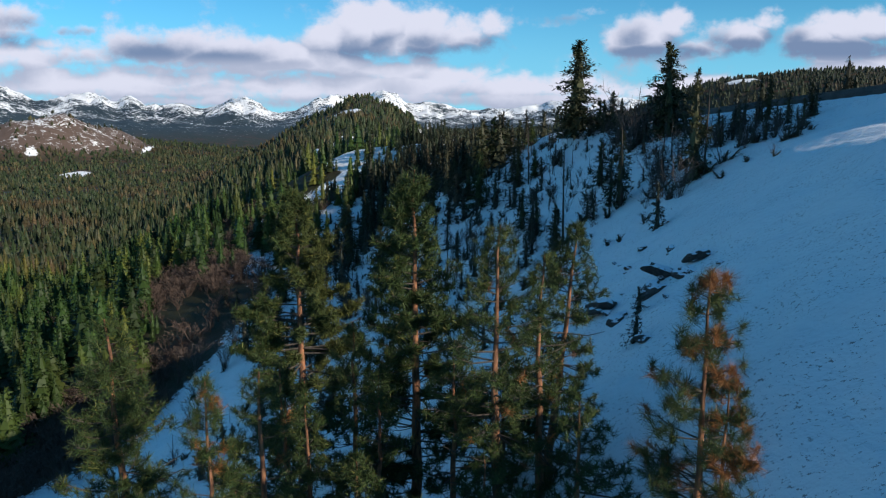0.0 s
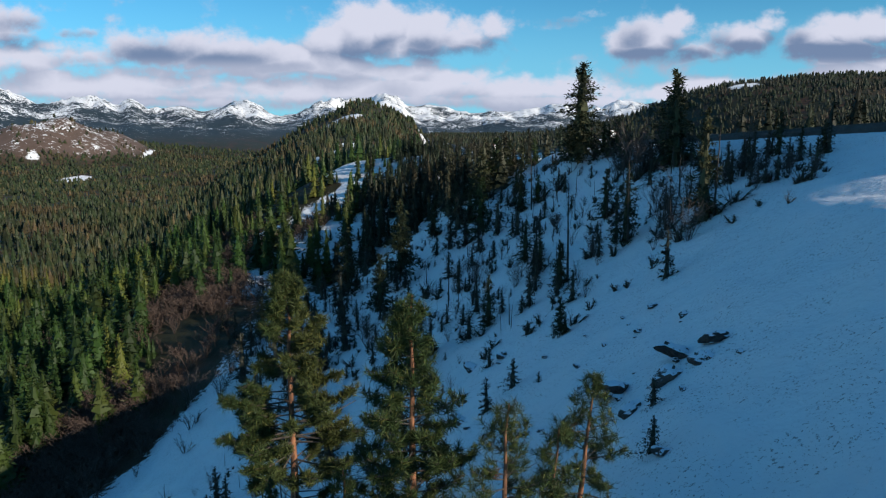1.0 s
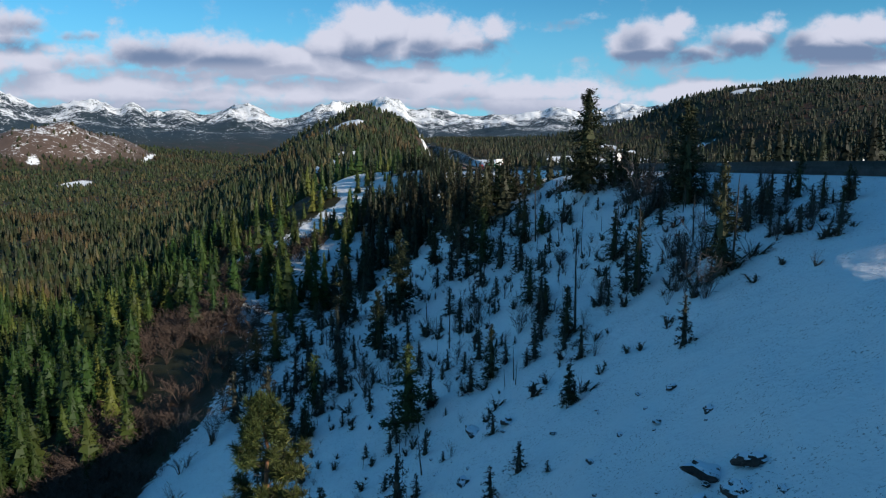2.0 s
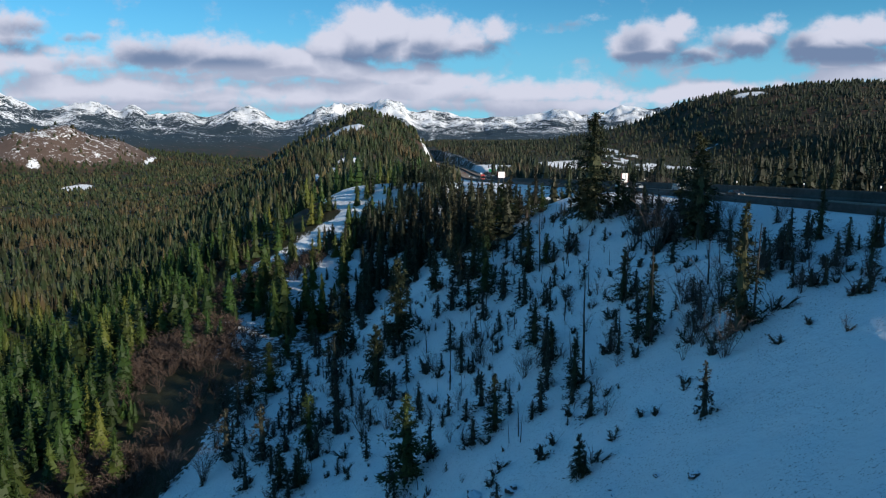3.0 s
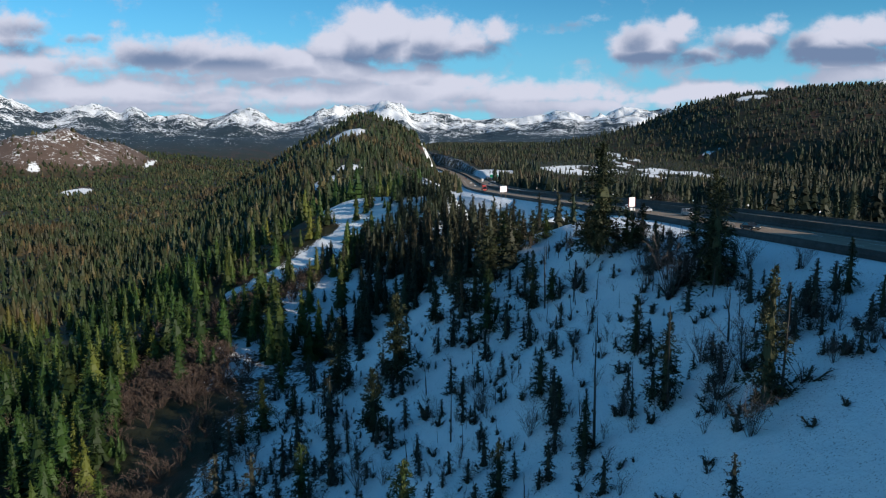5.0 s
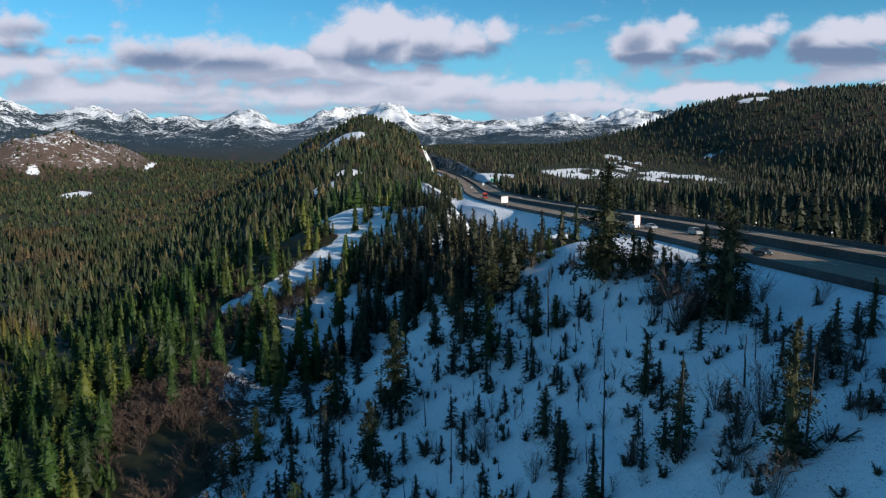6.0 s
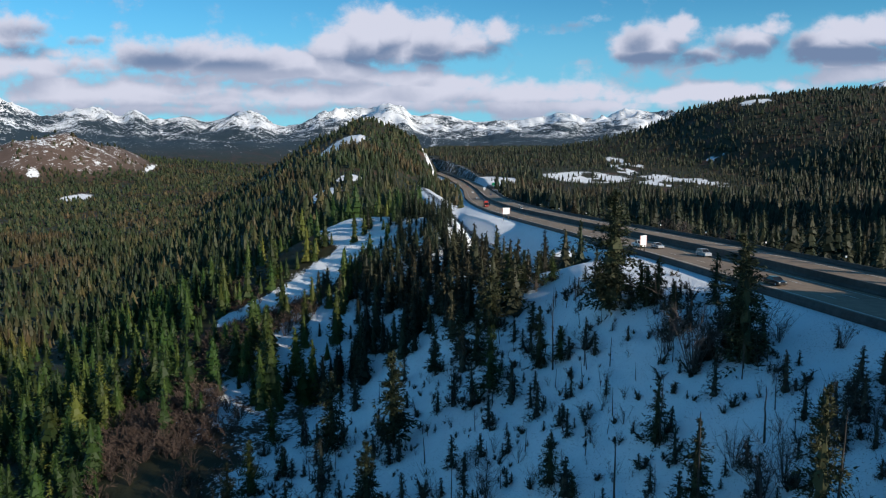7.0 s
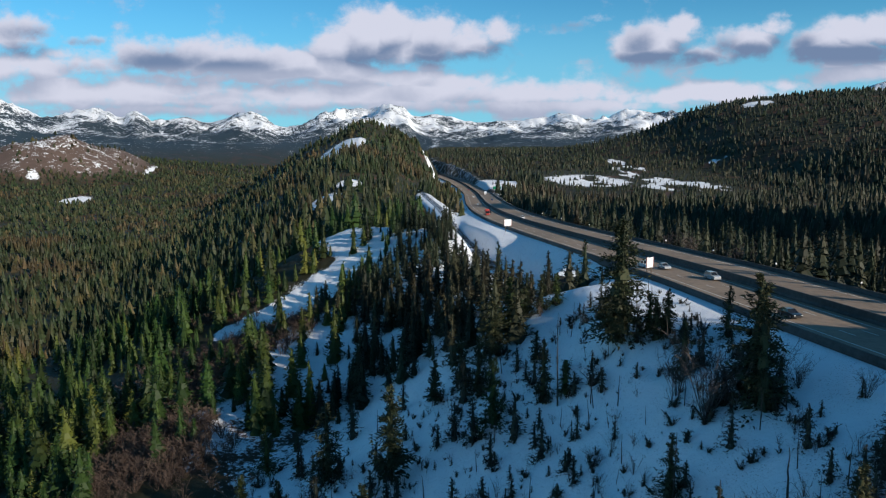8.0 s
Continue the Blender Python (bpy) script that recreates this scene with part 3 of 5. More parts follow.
# ---- road ----


def ribbon(name, ys, profile, mat, z_of=road_z, x_of=road_x):
    """A strip along the road with the cross-section profile of (sideways, up) pairs, closed into a band."""
    ys = np.asarray(ys, float)
    xc, zc = x_of(ys), z_of(ys)
    tx = np.gradient(xc, ys)
    ln = np.sqrt(1 + tx * tx)
    nx, ny = 1 / ln, -tx / ln
    p = np.asarray(profile, float)
    n = len(p)
    v = np.stack([xc[:, None] + nx[:, None] * p[None, :, 0], ys[:, None] + ny[:, None] * p[None, :, 0], zc[:, None] + 0 * nx[:, None] + p[None, :, 1]], -1)
    i = np.arange(len(ys) - 1)[:, None] * n + np.arange(n)[None, :]
    j = np.arange(len(ys) - 1)[:, None] * n + (np.arange(n) + 1)[None, :] % n
    f = np.concatenate([np.stack([i, j, i + n], -1).reshape(-1, 3), np.stack([j, j + n, i + n], -1).reshape(-1, 3)])
    return mesh_from(name, v.reshape(-1, 3), f, [mat])


def make_road():
    ys = np.concatenate([np.arange(-300, 600, 5.0), np.arange(600, 1420, 12.0)])
    h = ROAD_HALF
    road = tagged(new("road", ribbon("road", ys, [(-h - 0.8, 0.0), (h, 0.0), (h, -2.5), (-h - 0.8, -2.5)], ASPHALT)), label="dry pale grey divided highway on a long curve", category="road", kind="structure")
    for side, half, top, foot, label in ((-h - 0.6, 0.3, 0.95, -1.9, "dark concrete edge barrier of the highway"), (-0.6, 0.4, 1.75, -0.5, "dark concrete median barrier of the highway"), (h - 0.2, 0.3, 1.05, -1.5, "dark concrete edge barrier of the highway")):
        prof = [(side - half, foot), (side - half, 0.25), (side - half * 0.45, 0.6), (side - half * 0.4, top), (side + half * 0.4, top), (side + half * 0.45, 0.6), (side + half, 0.25), (side + half, foot)]
        tagged(new("road_barrier", ribbon("road_barrier", ys, prof, CONCRETE)), label=label, category="barrier", group="highway barriers", kind="structure")
    for side in (-13.2, -2.6, 2.4, 13.2):
        line = ribbon("edge_line", ys, [(side - 0.09, 0.012), (side + 0.09, 0.012), (side + 0.09, 0.004), (side - 0.09, 0.004)], PAINT)
        part("edge_line", line, road)
    dash = Build()
    for side in (-9.6, -6.1, 5.9, 9.4):
        for y0 in np.arange(60, 640, 14.6):
            y1 = y0 + 3.7
            q = []
            for yy in (y0, y1):
                xx, zz = float(road_x(yy)), float(road_z(yy))
                q += [(xx + side - 0.08, yy, zz + 0.01), (xx + side + 0.08, yy, zz + 0.01)]
            dash.add(q, [(0, 1, 2), (1, 3, 2)])
    tagged(part("lane_dashes", dash.mesh("lane_dashes", PAINT), road), kind="stuff")


make_road()

# ---- conifers ----


def bough_arrays(rng, width, boughs, leaves, size, bare=0.04, taper=0.75, jag=0.35, core=0.36, lift=0.0, tiers=6, sides=6):
    """Crown of a conifer of height 1: a dense core and many small needle sprays along drooping boughs."""
    b = Build()
    if core:
        for k in range(tiers):
            z0, z1 = bare + (0.96 - bare) * k / tiers, min(0.99, bare + (0.96 - bare) * (k + 1.8) / tiers)
            a = np.arange(sides) * 2 * math.pi / sides + rng.uniform(0, 1)
            r = core * width * (1 - k / tiers * 0.95) ** taper * rng.uniform(0.72, 1.08, sides)
            ring = np.stack([np.cos(a) * r, np.sin(a) * r, z0 + rng.uniform(-0.03, 0.04, sides)], -1)
            b.add(np.vstack([ring, [(0, 0, z1)]]), [(i, (i + 1) % sides, sides) for i in range(sides)])
    s = (np.arange(boughs) + rng.uniform(-0.5, 0.5, boughs)) / boughs
    s = np.clip(s, 0, 0.985)
    s = 1 - (1 - s) ** 0.85
    turn = rng.uniform(0, 2 * math.pi, boughs)
    side_bias = 1 + 0.25 * np.sin(turn * 2 + 9 * s + rng.uniform(0, 6))
    reach = width * (1 - s) ** taper * rng.uniform(1 - jag, 1 + jag * 0.45, boughs) * side_bias + 0.012
    droop = -0.42 + 0.75 * s + rng.uniform(-0.18, 0.18, boughs) + lift
    z0 = bare + (1 - bare) * s
    n = boughs * leaves
    rs = lambda q: np.repeat(q, leaves)
    f = rng.uniform(0.10, 1.0, n) ** 0.75
    ang = rs(turn) + rng.normal(0, 0.30, n) * (0.4 + 0.6 * f)
    out = np.stack([np.cos(ang), np.sin(ang), np.zeros(n)], -1)
    c = out * (rs(reach) * f)[:, None]
    c[:, 2] = rs(z0) + rs(droop * reach) * f + rng.normal(0, 0.012, n)
    d = out + rng.normal(0, 0.45, (n, 3))
    d[:, 2] += rs(droop) * 0.6
    d = d / np.linalg.norm(d, axis=1)[:, None]
    w = np.cross(d, rng.normal(0, 0.7, (n, 3)) + (0, 0, 1.0))
    w = w / (np.linalg.norm(w, axis=1)[:, None] + 1e-9)
    ln = (size * rng.uniform(0.6, 1.25, n) * (0.55 + 0.45 * (1 - rs(s))))[:, None]
    v = np.stack([c - w * ln * 0.24, c + w * ln * 0.24, c + d * ln], 1).reshape(-1, 3)
    b.add(v, np.arange(n * 3).reshape(-1, 3))
    tip = np.array((0, 0, 1.0))
    b.add([tip + (0, 0, 0.02), tip + (0.010, 0, -0.09), tip + (-0.006, 0.009, -0.09), tip + (-0.006, -0.009, -0.09)], [(0, 1, 2), (0, 2, 3), (0, 3, 1)])
    return b.arrays()


def cone_arrays(rng, width, tiers, sides):
    """Small far conifer of height 1: ragged stacked skirts."""
    b = Build()
    for k in range(tiers):
        z0, z1 = k / tiers * 0.9, min(1.0, (k + 1.7) / tiers)
        a = np.arange(sides) * 2 * math.pi / sides + rng.uniform(0, 1)
        r = width * (1 - z0 * 0.95) ** 0.8 * rng.uniform(0.7, 1.15, sides)
        ring = np.stack([np.cos(a) * r, np.sin(a) * r, z0 + rng.uniform(-0.05, 0.07, sides)], -1)
        b.add(np.vstack([ring, [(rng.uniform(-0.01, 0.01), 0, z1)]]), [(i, (i + 1) % sides, sides) for i in range(sides)])
    return b.arrays()


def brushland(x, y):
    """Leafless thicket between the valley woods and the open slope."""
    zone = np.maximum(np.maximum(patch(x, y, -72, 205, 17, 48, 0), patch(x, y, -76, 142, 15, 48, 0)), np.maximum(patch(x, y, -88, 268, 24, 40, 12), np.maximum(patch(x, y, -101, 332, 16, 34, 10), 0.7 * patch(x, y, -60, 288, 15, 28, 0))))
    return zone * smooth(fractal(x, y, 26, 3, 57), -0.34, -0.02)


def woods_mask(x, y, z):
    """How likely a tree is to stand here."""
    xr = road_x(y)
    d = np.abs(x - xr)
    left = xr - ROAD_HALF - x
    keep = np.ones_like(x)
    keep *= smooth(d, 21, 26)
    keep *= np.where((y > 234) & (y < 720), smooth(np.abs(x - rail_x(y)), 8, 14), 1.0)
    keep *= 1 - 0.95 * smooth(open_snow(x, y) + 0.5 * fractal(x, y, 16, 3, 55), 0.22, 0.45)
    keep *= 1 - 0.8 * brushland(x, y)
    keep *= 1 - 0.92 * np.maximum(patch(x, y, -88, 320, 17, 17, 12), patch(x, y, -66, 334, 16, 11, 12))
    bank = (left > -1) & (x > rail_x(y)) & (y > 225) & (y < 480)
    keep = np.where(bank, keep * 0.05, keep)
    keep = np.where((left > 0) & (x > -25) & (y > 215) & (y < 330), keep * 0.85, keep)
    hillside = (left > -1) & (y < 330) & (z > knots(y, (40, 115, 140, 165, 190, 215, 260, 330), (-77, -66, -60, -53, -49, -50, -50, -52)))
    edge = 196 - 22 * smooth(x, -15, 2) + 0.8 * np.maximum(x - 8, 0)
    keep = np.where(hillside, keep * smooth(y, edge, edge + 45) * 1.3, keep)
    hump = hump_shape(x, y)
    keep *= 1 - 0.9 * smooth(hump, 0.12, 0.4)
    keep *= np.maximum(0.25 + 0.95 * smooth(fractal(x, y, 42, 4, 101), -0.30, 0.10), 0.85 * (x > xr + 30) * (y > 900))
    return keep


def scatter(rng, spacing, y0, y1, spread):
    ys = np.arange(y0, y1, spacing)
    pts = []
    for yy in ys:
        half = spread * (abs(yy) + 60)
        xs = np.arange(-half, half, spacing)
        pts.append(np.stack([xs, np.full_like(xs, yy)], -1))
    p = np.concatenate(pts)
    p = p + rng.uniform(-0.48, 0.48, p.shape) * spacing
    z = terrain(p[:, 0], p[:, 1])
    ok = rng.uniform(0, 1, len(p)) < woods_mask(p[:, 0], p[:, 1], z)
    return np.column_stack([p, z])[ok]


def plant(rng, name, places, heights, templates, mat, label):
    """One joined mesh of many trees."""
    vs, fs, ts, n = [], [], [], 0
    which = rng.integers(0, len(templates), len(places))
    for k, (tv, tf) in enumerate(templates):
        sel = np.where(which == k)[0]
        if not len(sel):
            continue
        a = rng.uniform(0, 2 * math.pi, len(sel))
        hh = heights[sel]
        wd = hh * rng.uniform(0.8, 1.35, len(sel))
        ca, sa = np.cos(a) * wd, np.sin(a) * wd
        x = tv[None, :, 0] * ca[:, None] - tv[None, :, 1] * sa[:, None] + places[sel, 0, None]
        y = tv[None, :, 0] * sa[:, None] + tv[None, :, 1] * ca[:, None] + places[sel, 1, None]
        z = tv[None, :, 2] * hh[:, None] + places[sel, 2, None] - 0.3
        vs.append(np.stack([x, y, z], -1).reshape(-1, 3))
        fs.append((tf[None] + (np.arange(len(sel)) * len(tv))[:, None, None] + n).reshape(-1, 3))
        n += len(sel) * len(tv)
        ts.append(np.repeat(rng.uniform(0, 1, len(sel)), len(tv)))
    me = mesh_from(name, np.concatenate(vs), np.concatenate(fs), [mat])
    me.attributes.new("tint", "FLOAT", "POINT").data.foreach_set("value", np.concatenate(ts).astype(np.float32))
    return tagged(new(name, me), label=label, category="forest", kind="stuff")


def make_woods():
    rng = np.random.default_rng(11)
    near = scatter(rng, 5.6, 30, 420, 0.73)
    near_h = 5 + 14 * rng.uniform(0, 1, len(near)) ** 1.4
    shapes = ((0.20, 1.0), (0.23, 1.1), (0.25, 0.95), (0.26, 1.15), (0.22, 0.9), (0.24, 1.2), (0.28, 1.05))
    near_h = np.where((near[:, 0] > -52) & (near[:, 0] < 30) & (near[:, 1] > 285) & (near[:, 1] < 372), near_h * 0.85, near_h)
    before = 0.3 * (near[:, 0] + 92) + 342 - near[:, 1]
    near_h = np.where((near[:, 0] > -122) & (near[:, 0] < -42) & (before > 0) & (before < 62), near_h * 0.42, near_h)
    right = near[:, 0] > road_x(near[:, 1])
    front = (np.hypot(near[:, 0], near[:, 1] - 30) < 245) & ~right
    slope = ~right & (near[:, 0] > -40 + 0.12 * (near[:, 1] - 200)) & (near[:, 1] > 150)
    front &= ~slope
    back = ~front & ~right & ~slope
    plant(rng, "conifer_forest", near[slope], near_h[slope] * 0.85, [bough_arrays(rng, w, 66, 9, 0.072, 0.03, tp, 0.36, 0.62, 0.0, 7, 6) for w, tp in shapes], SHADE_LEAF, "shade-toned conifers crowding the snowy hillside")
    plant(rng, "conifer_forest", near[front], near_h[front], [bough_arrays(rng, w, 72, 8, 0.070, 0.0, tp, 0.28, 0.82, 0.0, 8, 6) for w, tp in shapes], WOOD_LEAF, "dense green conifer forest at the valley foot")
    plant(rng, "conifer_forest", near[back], near_h[back], [bough_arrays(rng, w, 34, 6, 0.09, 0.0, tp, 0.28, 0.85, 0.0, 6, 6) for w, tp in shapes], WOOD_LEAF, "dense green conifer forest filling the valley")
    plant(rng, "conifer_forest", near[right], near_h[right], [bough_arrays(rng, w, 60, 7, 0.062, 0.0, tp, 0.30, 0.78, 0.0, 8, 7) for w, tp in shapes], SHADE_LEAF, "dense shade-toned conifer forest beyond the highway")
    # trees out of view right of the road, added to shade its shoulder
    side = scatter(rng, 5.0, -120, 140, 1.6)
    away = side[:, 0] - road_x(side[:, 1]) - ROAD_HALF
    side = side[(away > 4.5) & (away < 40)]
    plant(rng, "conifer_forest", side, rng.uniform(9, 14, len(side)), [bough_arrays(rng, 0.24, 36, 6, 0.09, core=0.3) for _ in range(4)], SHADE_LEAF, "unseen conifer forest beyond the highway, added for shade")
    fill = scatter(rng, 4.3, 205, 430, 0.3)
    thick = patch(fill[:, 0], fill[:, 1], -14, 302, 30, 74, 6) * (1 - spur(fill[:, 0], fill[:, 1]))
    fill = fill[rng.uniform(0, 1, len(fill)) < thick]
    fill_h = rng.uniform(4, 14, len(fill)) * (1 - 0.5 * patch(fill[:, 0], fill[:, 1], -30, 330, 20, 26))
    plant(rng, "conifer_forest", fill, fill_h, [bough_arrays(rng, w, 60, 8, 0.075, 0.03, tp, 0.36, 0.62, 0.0, 7, 6) for w, tp in shapes], SHADE_LEAF, "shade-toned conifers crowded between the slope and the railway")
    mid = scatter(rng, 6.6, 420, 1000, 0.69)
    mid_h = 4 + 13 * rng.uniform(0, 1, len(mid)) ** 1.6
    beside = rail_x(mid[:, 1]) - mid[:, 0]
    mid_h = np.where((beside > 0) & (beside < 30) & (mid[:, 1] < 900), mid_h * 0.55, mid_h)
    mid_h = np.where((mid[:, 0] > 120) & (mid[:, 0] < 400) & (mid[:, 1] > 760), mid_h * 0.5, mid_h)
    right = mid[:, 0] > road_x(mid[:, 1])
    for pick, leaf, label in ((~right, FAR_LEAF, "dense green conifer forest on the hills"), (right, SHADE_LEAF, "dense shade-toned conifer forest on the valley side")):
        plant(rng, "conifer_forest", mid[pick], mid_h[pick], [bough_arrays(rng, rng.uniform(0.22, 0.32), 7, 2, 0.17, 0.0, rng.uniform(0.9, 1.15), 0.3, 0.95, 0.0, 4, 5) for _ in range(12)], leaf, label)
    far = scatter(rng, 9.2, 1000, 2400, 0.67)
    far_h = 4 + 10 * rng.uniform(0, 1, len(far)) ** 1.6
    far_h = np.where((far[:, 0] > 120) & (far[:, 0] < 400) & (far[:, 1] < 1150), far_h * 0.6, far_h)
    right = far[:, 0] > road_x(far[:, 1]) + 20
    far_h = np.where(right, far_h * 0.8, far_h)
    for pick, leaf, label in ((~right, FAR_LEAF, "distant conifer forest on ridges"), (right, SHADE_LEAF, "distant shade-toned conifer forest on the long ridge")):
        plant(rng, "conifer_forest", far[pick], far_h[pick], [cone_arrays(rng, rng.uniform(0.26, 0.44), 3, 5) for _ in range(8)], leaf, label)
    print("woods", len(near), front.sum(), len(side), len(mid), len(far))


make_woods()

# ---- near trees on the hillside ----


def frost_look(t, b):
    foliage_look((0.015, 0.018, 0.013), (0.040, 0.043, 0.027), (0.062, 0.050, 0.032), 0.14)(t, b)
    green = b.inputs["Base Color"].links[0].from_socket
    rime = step_node(t, noise_of(t, 3.2, 4.0, 0.7), 0.58, 0.70)
    t.links.new(mix_colour(t, math_node(t, "MULTIPLY", rime, 0.55), green, (0.42, 0.45, 0.48)), b.inputs["Base Color"])


OPEN_LEAF = material("open_pine_needles", foliage_look((0.012, 0.026, 0.009), (0.042, 0.066, 0.018), (0.072, 0.074, 0.020), 0.12))
FROST_LEAF = material("rimed_needles", frost_look)


def stem(height, radius, sides=7, lean=0.0, rng=None, steps=7, name="trunk", mat=None, tip=0.12):
    b = Build()
    pts, rad = [], []
    for i in range(steps):
        s = i / (steps - 1)
        wob = 0.0 if rng is None else rng.normal(0, 0.006) * height
        pts.append((lean * s * height + wob * s, wob * 0.6 * s, height * s - 0.9 * (i == 0)))
        rad.append(radius * (1.25 - 0.25 * min(s * 8, 1)) * (1 - (1 - tip) * s))
    b.tube(pts, rad, sides)
    return b.mesh(name, mat or BARK, True)


def fir_kind(rng, width, leaf, boughs=110, leaves=26, size=0.044, bare=0.03, taper=0.7, jag=0.5, core=0.34):
    """A conifer of height 1: trunk and crown."""
    v, f = bough_arrays(rng, width, boughs, leaves, size, bare, taper, jag, core)
    return stem(0.97, 0.016, 6, 0.0, rng), mesh_from("crown", v, f, [leaf])


def stand(name, meshes, x, y, h, label, category, group, wide=1.0, sink=0.15, turn=None, tilt=0.0, rng=random):
    """One thing on the ground, its parts sharing the given meshes."""
    turn = rng.uniform(0, 360) if turn is None else turn
    ob = empty(name, pose(x, y, ground_z(x, y) - sink, rng.uniform(-1.5, 1.5) + tilt, rng.uniform(-1.5, 1.5), turn) @ Matrix.Diagonal((h * wide, h * wide, h, 1)))
    for me in meshes:
        piece = part(me.name.split(".")[0], me, ob)
        if piece.name.startswith("branchwork"):
            tagged(piece, kind="stuff")
    return tagged(ob, label=label, category=category, group=group)


tree_rng = np.random.default_rng(5)
FIRS = [fir_kind(tree_rng, w, FIR_LEAF, taper=tp) for w, tp in ((0.22, 0.85), (0.25, 0.8), (0.28, 0.9), (0.22, 0.75))]
SMALLS = [fir_kind(tree_rng, w, FROST_LEAF, 56, 16, 0.070, 0.02, tp, 0.65, 0.34) for w, tp in ((0.27, 0.85), (0.34, 0.75), (0.25, 0.8), (0.38, 0.95))]
PINES = [fir_kind(tree_rng, w, leaf, 100, 28, 0.05, b, tp, 0.6, 0.32) for w, leaf, b, tp in ((0.23, FIR_LEAF, 0.10, 0.7), (0.21, FIR_LEAF, 0.14, 0.7), (0.26, OPEN_LEAF, 0.08, 0.8))]
BROAD = fir_kind(tree_rng, 0.26, FIR_LEAF, 170, 36, 0.042, 0.10, 0.6, 0.45, 0.5)
for k, (x, y, h) in enumerate([(34.3, 96.2, 15.1), (27.2, 107.5, 11.5), (27.5, 122.9, 8.5), (41.3, 130.0, 16.5), (51.4, 112.5, 7.2), (50.0, 103.2, 4.8), (48.7, 96.0, 3.9), (53.0, 102.6, 4.9), (17.4, 107.6, 7.4), (16.1, 118.8, 6.2), (14.5, 127.8, 7.8), (6.9, 109.0, 8.2), (17.4, 163.3, 12.2), (37.0, 148.1, 8.9), (36.2, 159.7, 7.4), (46.4, 155.0, 8.8)]):
    stand("fir_tree", FIRS[k % 4], x, y, h, "dark green fir tree rooted in hillside snow", "tree", "firs on the hillside", 1.05 if h < 9 else 0.92)
for k, (x, y, h) in enumerate([(30.5, 163.6, 22.2), (-10.3, 165.3, 19.5), (8.3, 164.3, 13.4), (-24.2, 176.0, 17.0), (-13.4, 146.5, 13.9), (-40.0, 169.5, 12.2), (-43.9, 167.3, 10.2), (13.7, 84.0, 5.0), (-5.4, 109.2, 12.9), (-34.5, 174.1, 7.4), (-2.6, 185.5, 10.4), (-24.5, 136.4, 10.6), (-27.6, 126.4, 8.1), (-23.6, 123.2, 7.1), (-41.4, 193.4, 11.9)]):
    stand("pine_tree", BROAD if k == 0 else PINES[k % 3], x, y, h, "green pine tree with an open crown on snowy slope", "tree", "pines on the hillside", 1.25 if k == 8 else 1.0)
for k, (x, y, h) in enumerate([(9.2, 111.2, 3.9), (11.6, 156.7, 7.9), (4.9, 163.8, 8.8), (3.4, 179.6, 9.7), (1.4, 167.8, 7.8), (-13.9, 171.8, 5.8), (-9.9, 192.5, 6.4), (15.1, 147.4, 6.0), (18.2, 136.1, 4.4), (-23.9, 161.7, 10.5), (-7.3, 145.5, 5.8), (-29.7, 156.9, 8.2), (-31.0, 149.1, 8.4), (-42.8, 146.8, 11.2), (-34.2, 140.5, 11.4), (-19.6, 137.6, 9.0), (-2.2, 112.2, 6.3), (-35.2, 132.1, 6.1), (-45.4, 163.5, 8.0), (-1.7, 168.8, 4.7), (12.8, 106.1, 5.6), (17.6, 97.7, 4.6), (23.6, 109.1, 4.1), (11.6, 105.7, 2.9), (-32.8, 186.8, 7.9), (-21.9, 195.9, 8.2), (48.5, 110.2, 3.5), (49.4, 116.7, 4.5), (51.8, 126.1, 2.6), (43.5, 103.5, 3.2)]):
    stand("young_conifer", SMALLS[k % 4], x, y, h, "small dark conifer dusted with rime on snow", "tree", "young conifers on the hillside", 1.0)
for x, y, h in [(13.3, 46.2, 2.0), (4.2, 69.7, 3.6), (7.1, 72.8, 3.2), (9.2, 68.9, 1.3), (11.4, 39.9, 2.2)]:
    stand("young_conifer", SMALLS[int(x) % 4], x, y, h, "small dark conifer dusted with rime on snow", "tree", "young conifers on the hillside", 1.1)

for k, (x, y, h) in enumerate([(9.5, 189.4, 14.2), (14.4, 194.2, 14.1), (18.6, 202.4, 10.3), (21.9, 201.1, 9.0), (25.3, 200.7, 7.7), (6.3, 179.4, 12.1), (2.9, 185.1, 11.5), (20.9, 160.6, 6.7), (18.0, 177.6, 6.5), (37.9, 159.3, 8.9), (35.9, 162.6, 7.3), (41.9, 134.4, 17.0), (30.1, 163.1, 6.8)]):
    stand("pine_tree", PINES[(k + 1) % 3], x, y, h, "ragged dark pine on the snowy crest below the road", "tree", "pines on the crest", 1.15)


def snag_meshes(rng):
    trunk = stem(1.0, 0.014, 7, rng.uniform(-0.02, 0.02), rng, 9, "trunk", BARK, 0.25)
    b = Build()
    for _ in range(16):
        z = rng.uniform(0.25, 0.97)
        a, ln = rng.uniform(0, 6.28), rng.uniform(0.02, 0.10) * (1.2 - z)
        p = np.array((0, 0, z))
        d = np.array((math.cos(a), math.sin(a), rng.uniform(-0.3, 0.35)))
        b.tube([p, p + d * ln * 0.6, p + d * ln + (0, 0, 0.01)], [0.0035, 0.0025, 0.001], 3, False)
    return trunk, b.mesh("branchwork", BARK)


SNAGS = [snag_meshes(tree_rng) for _ in range(3)]
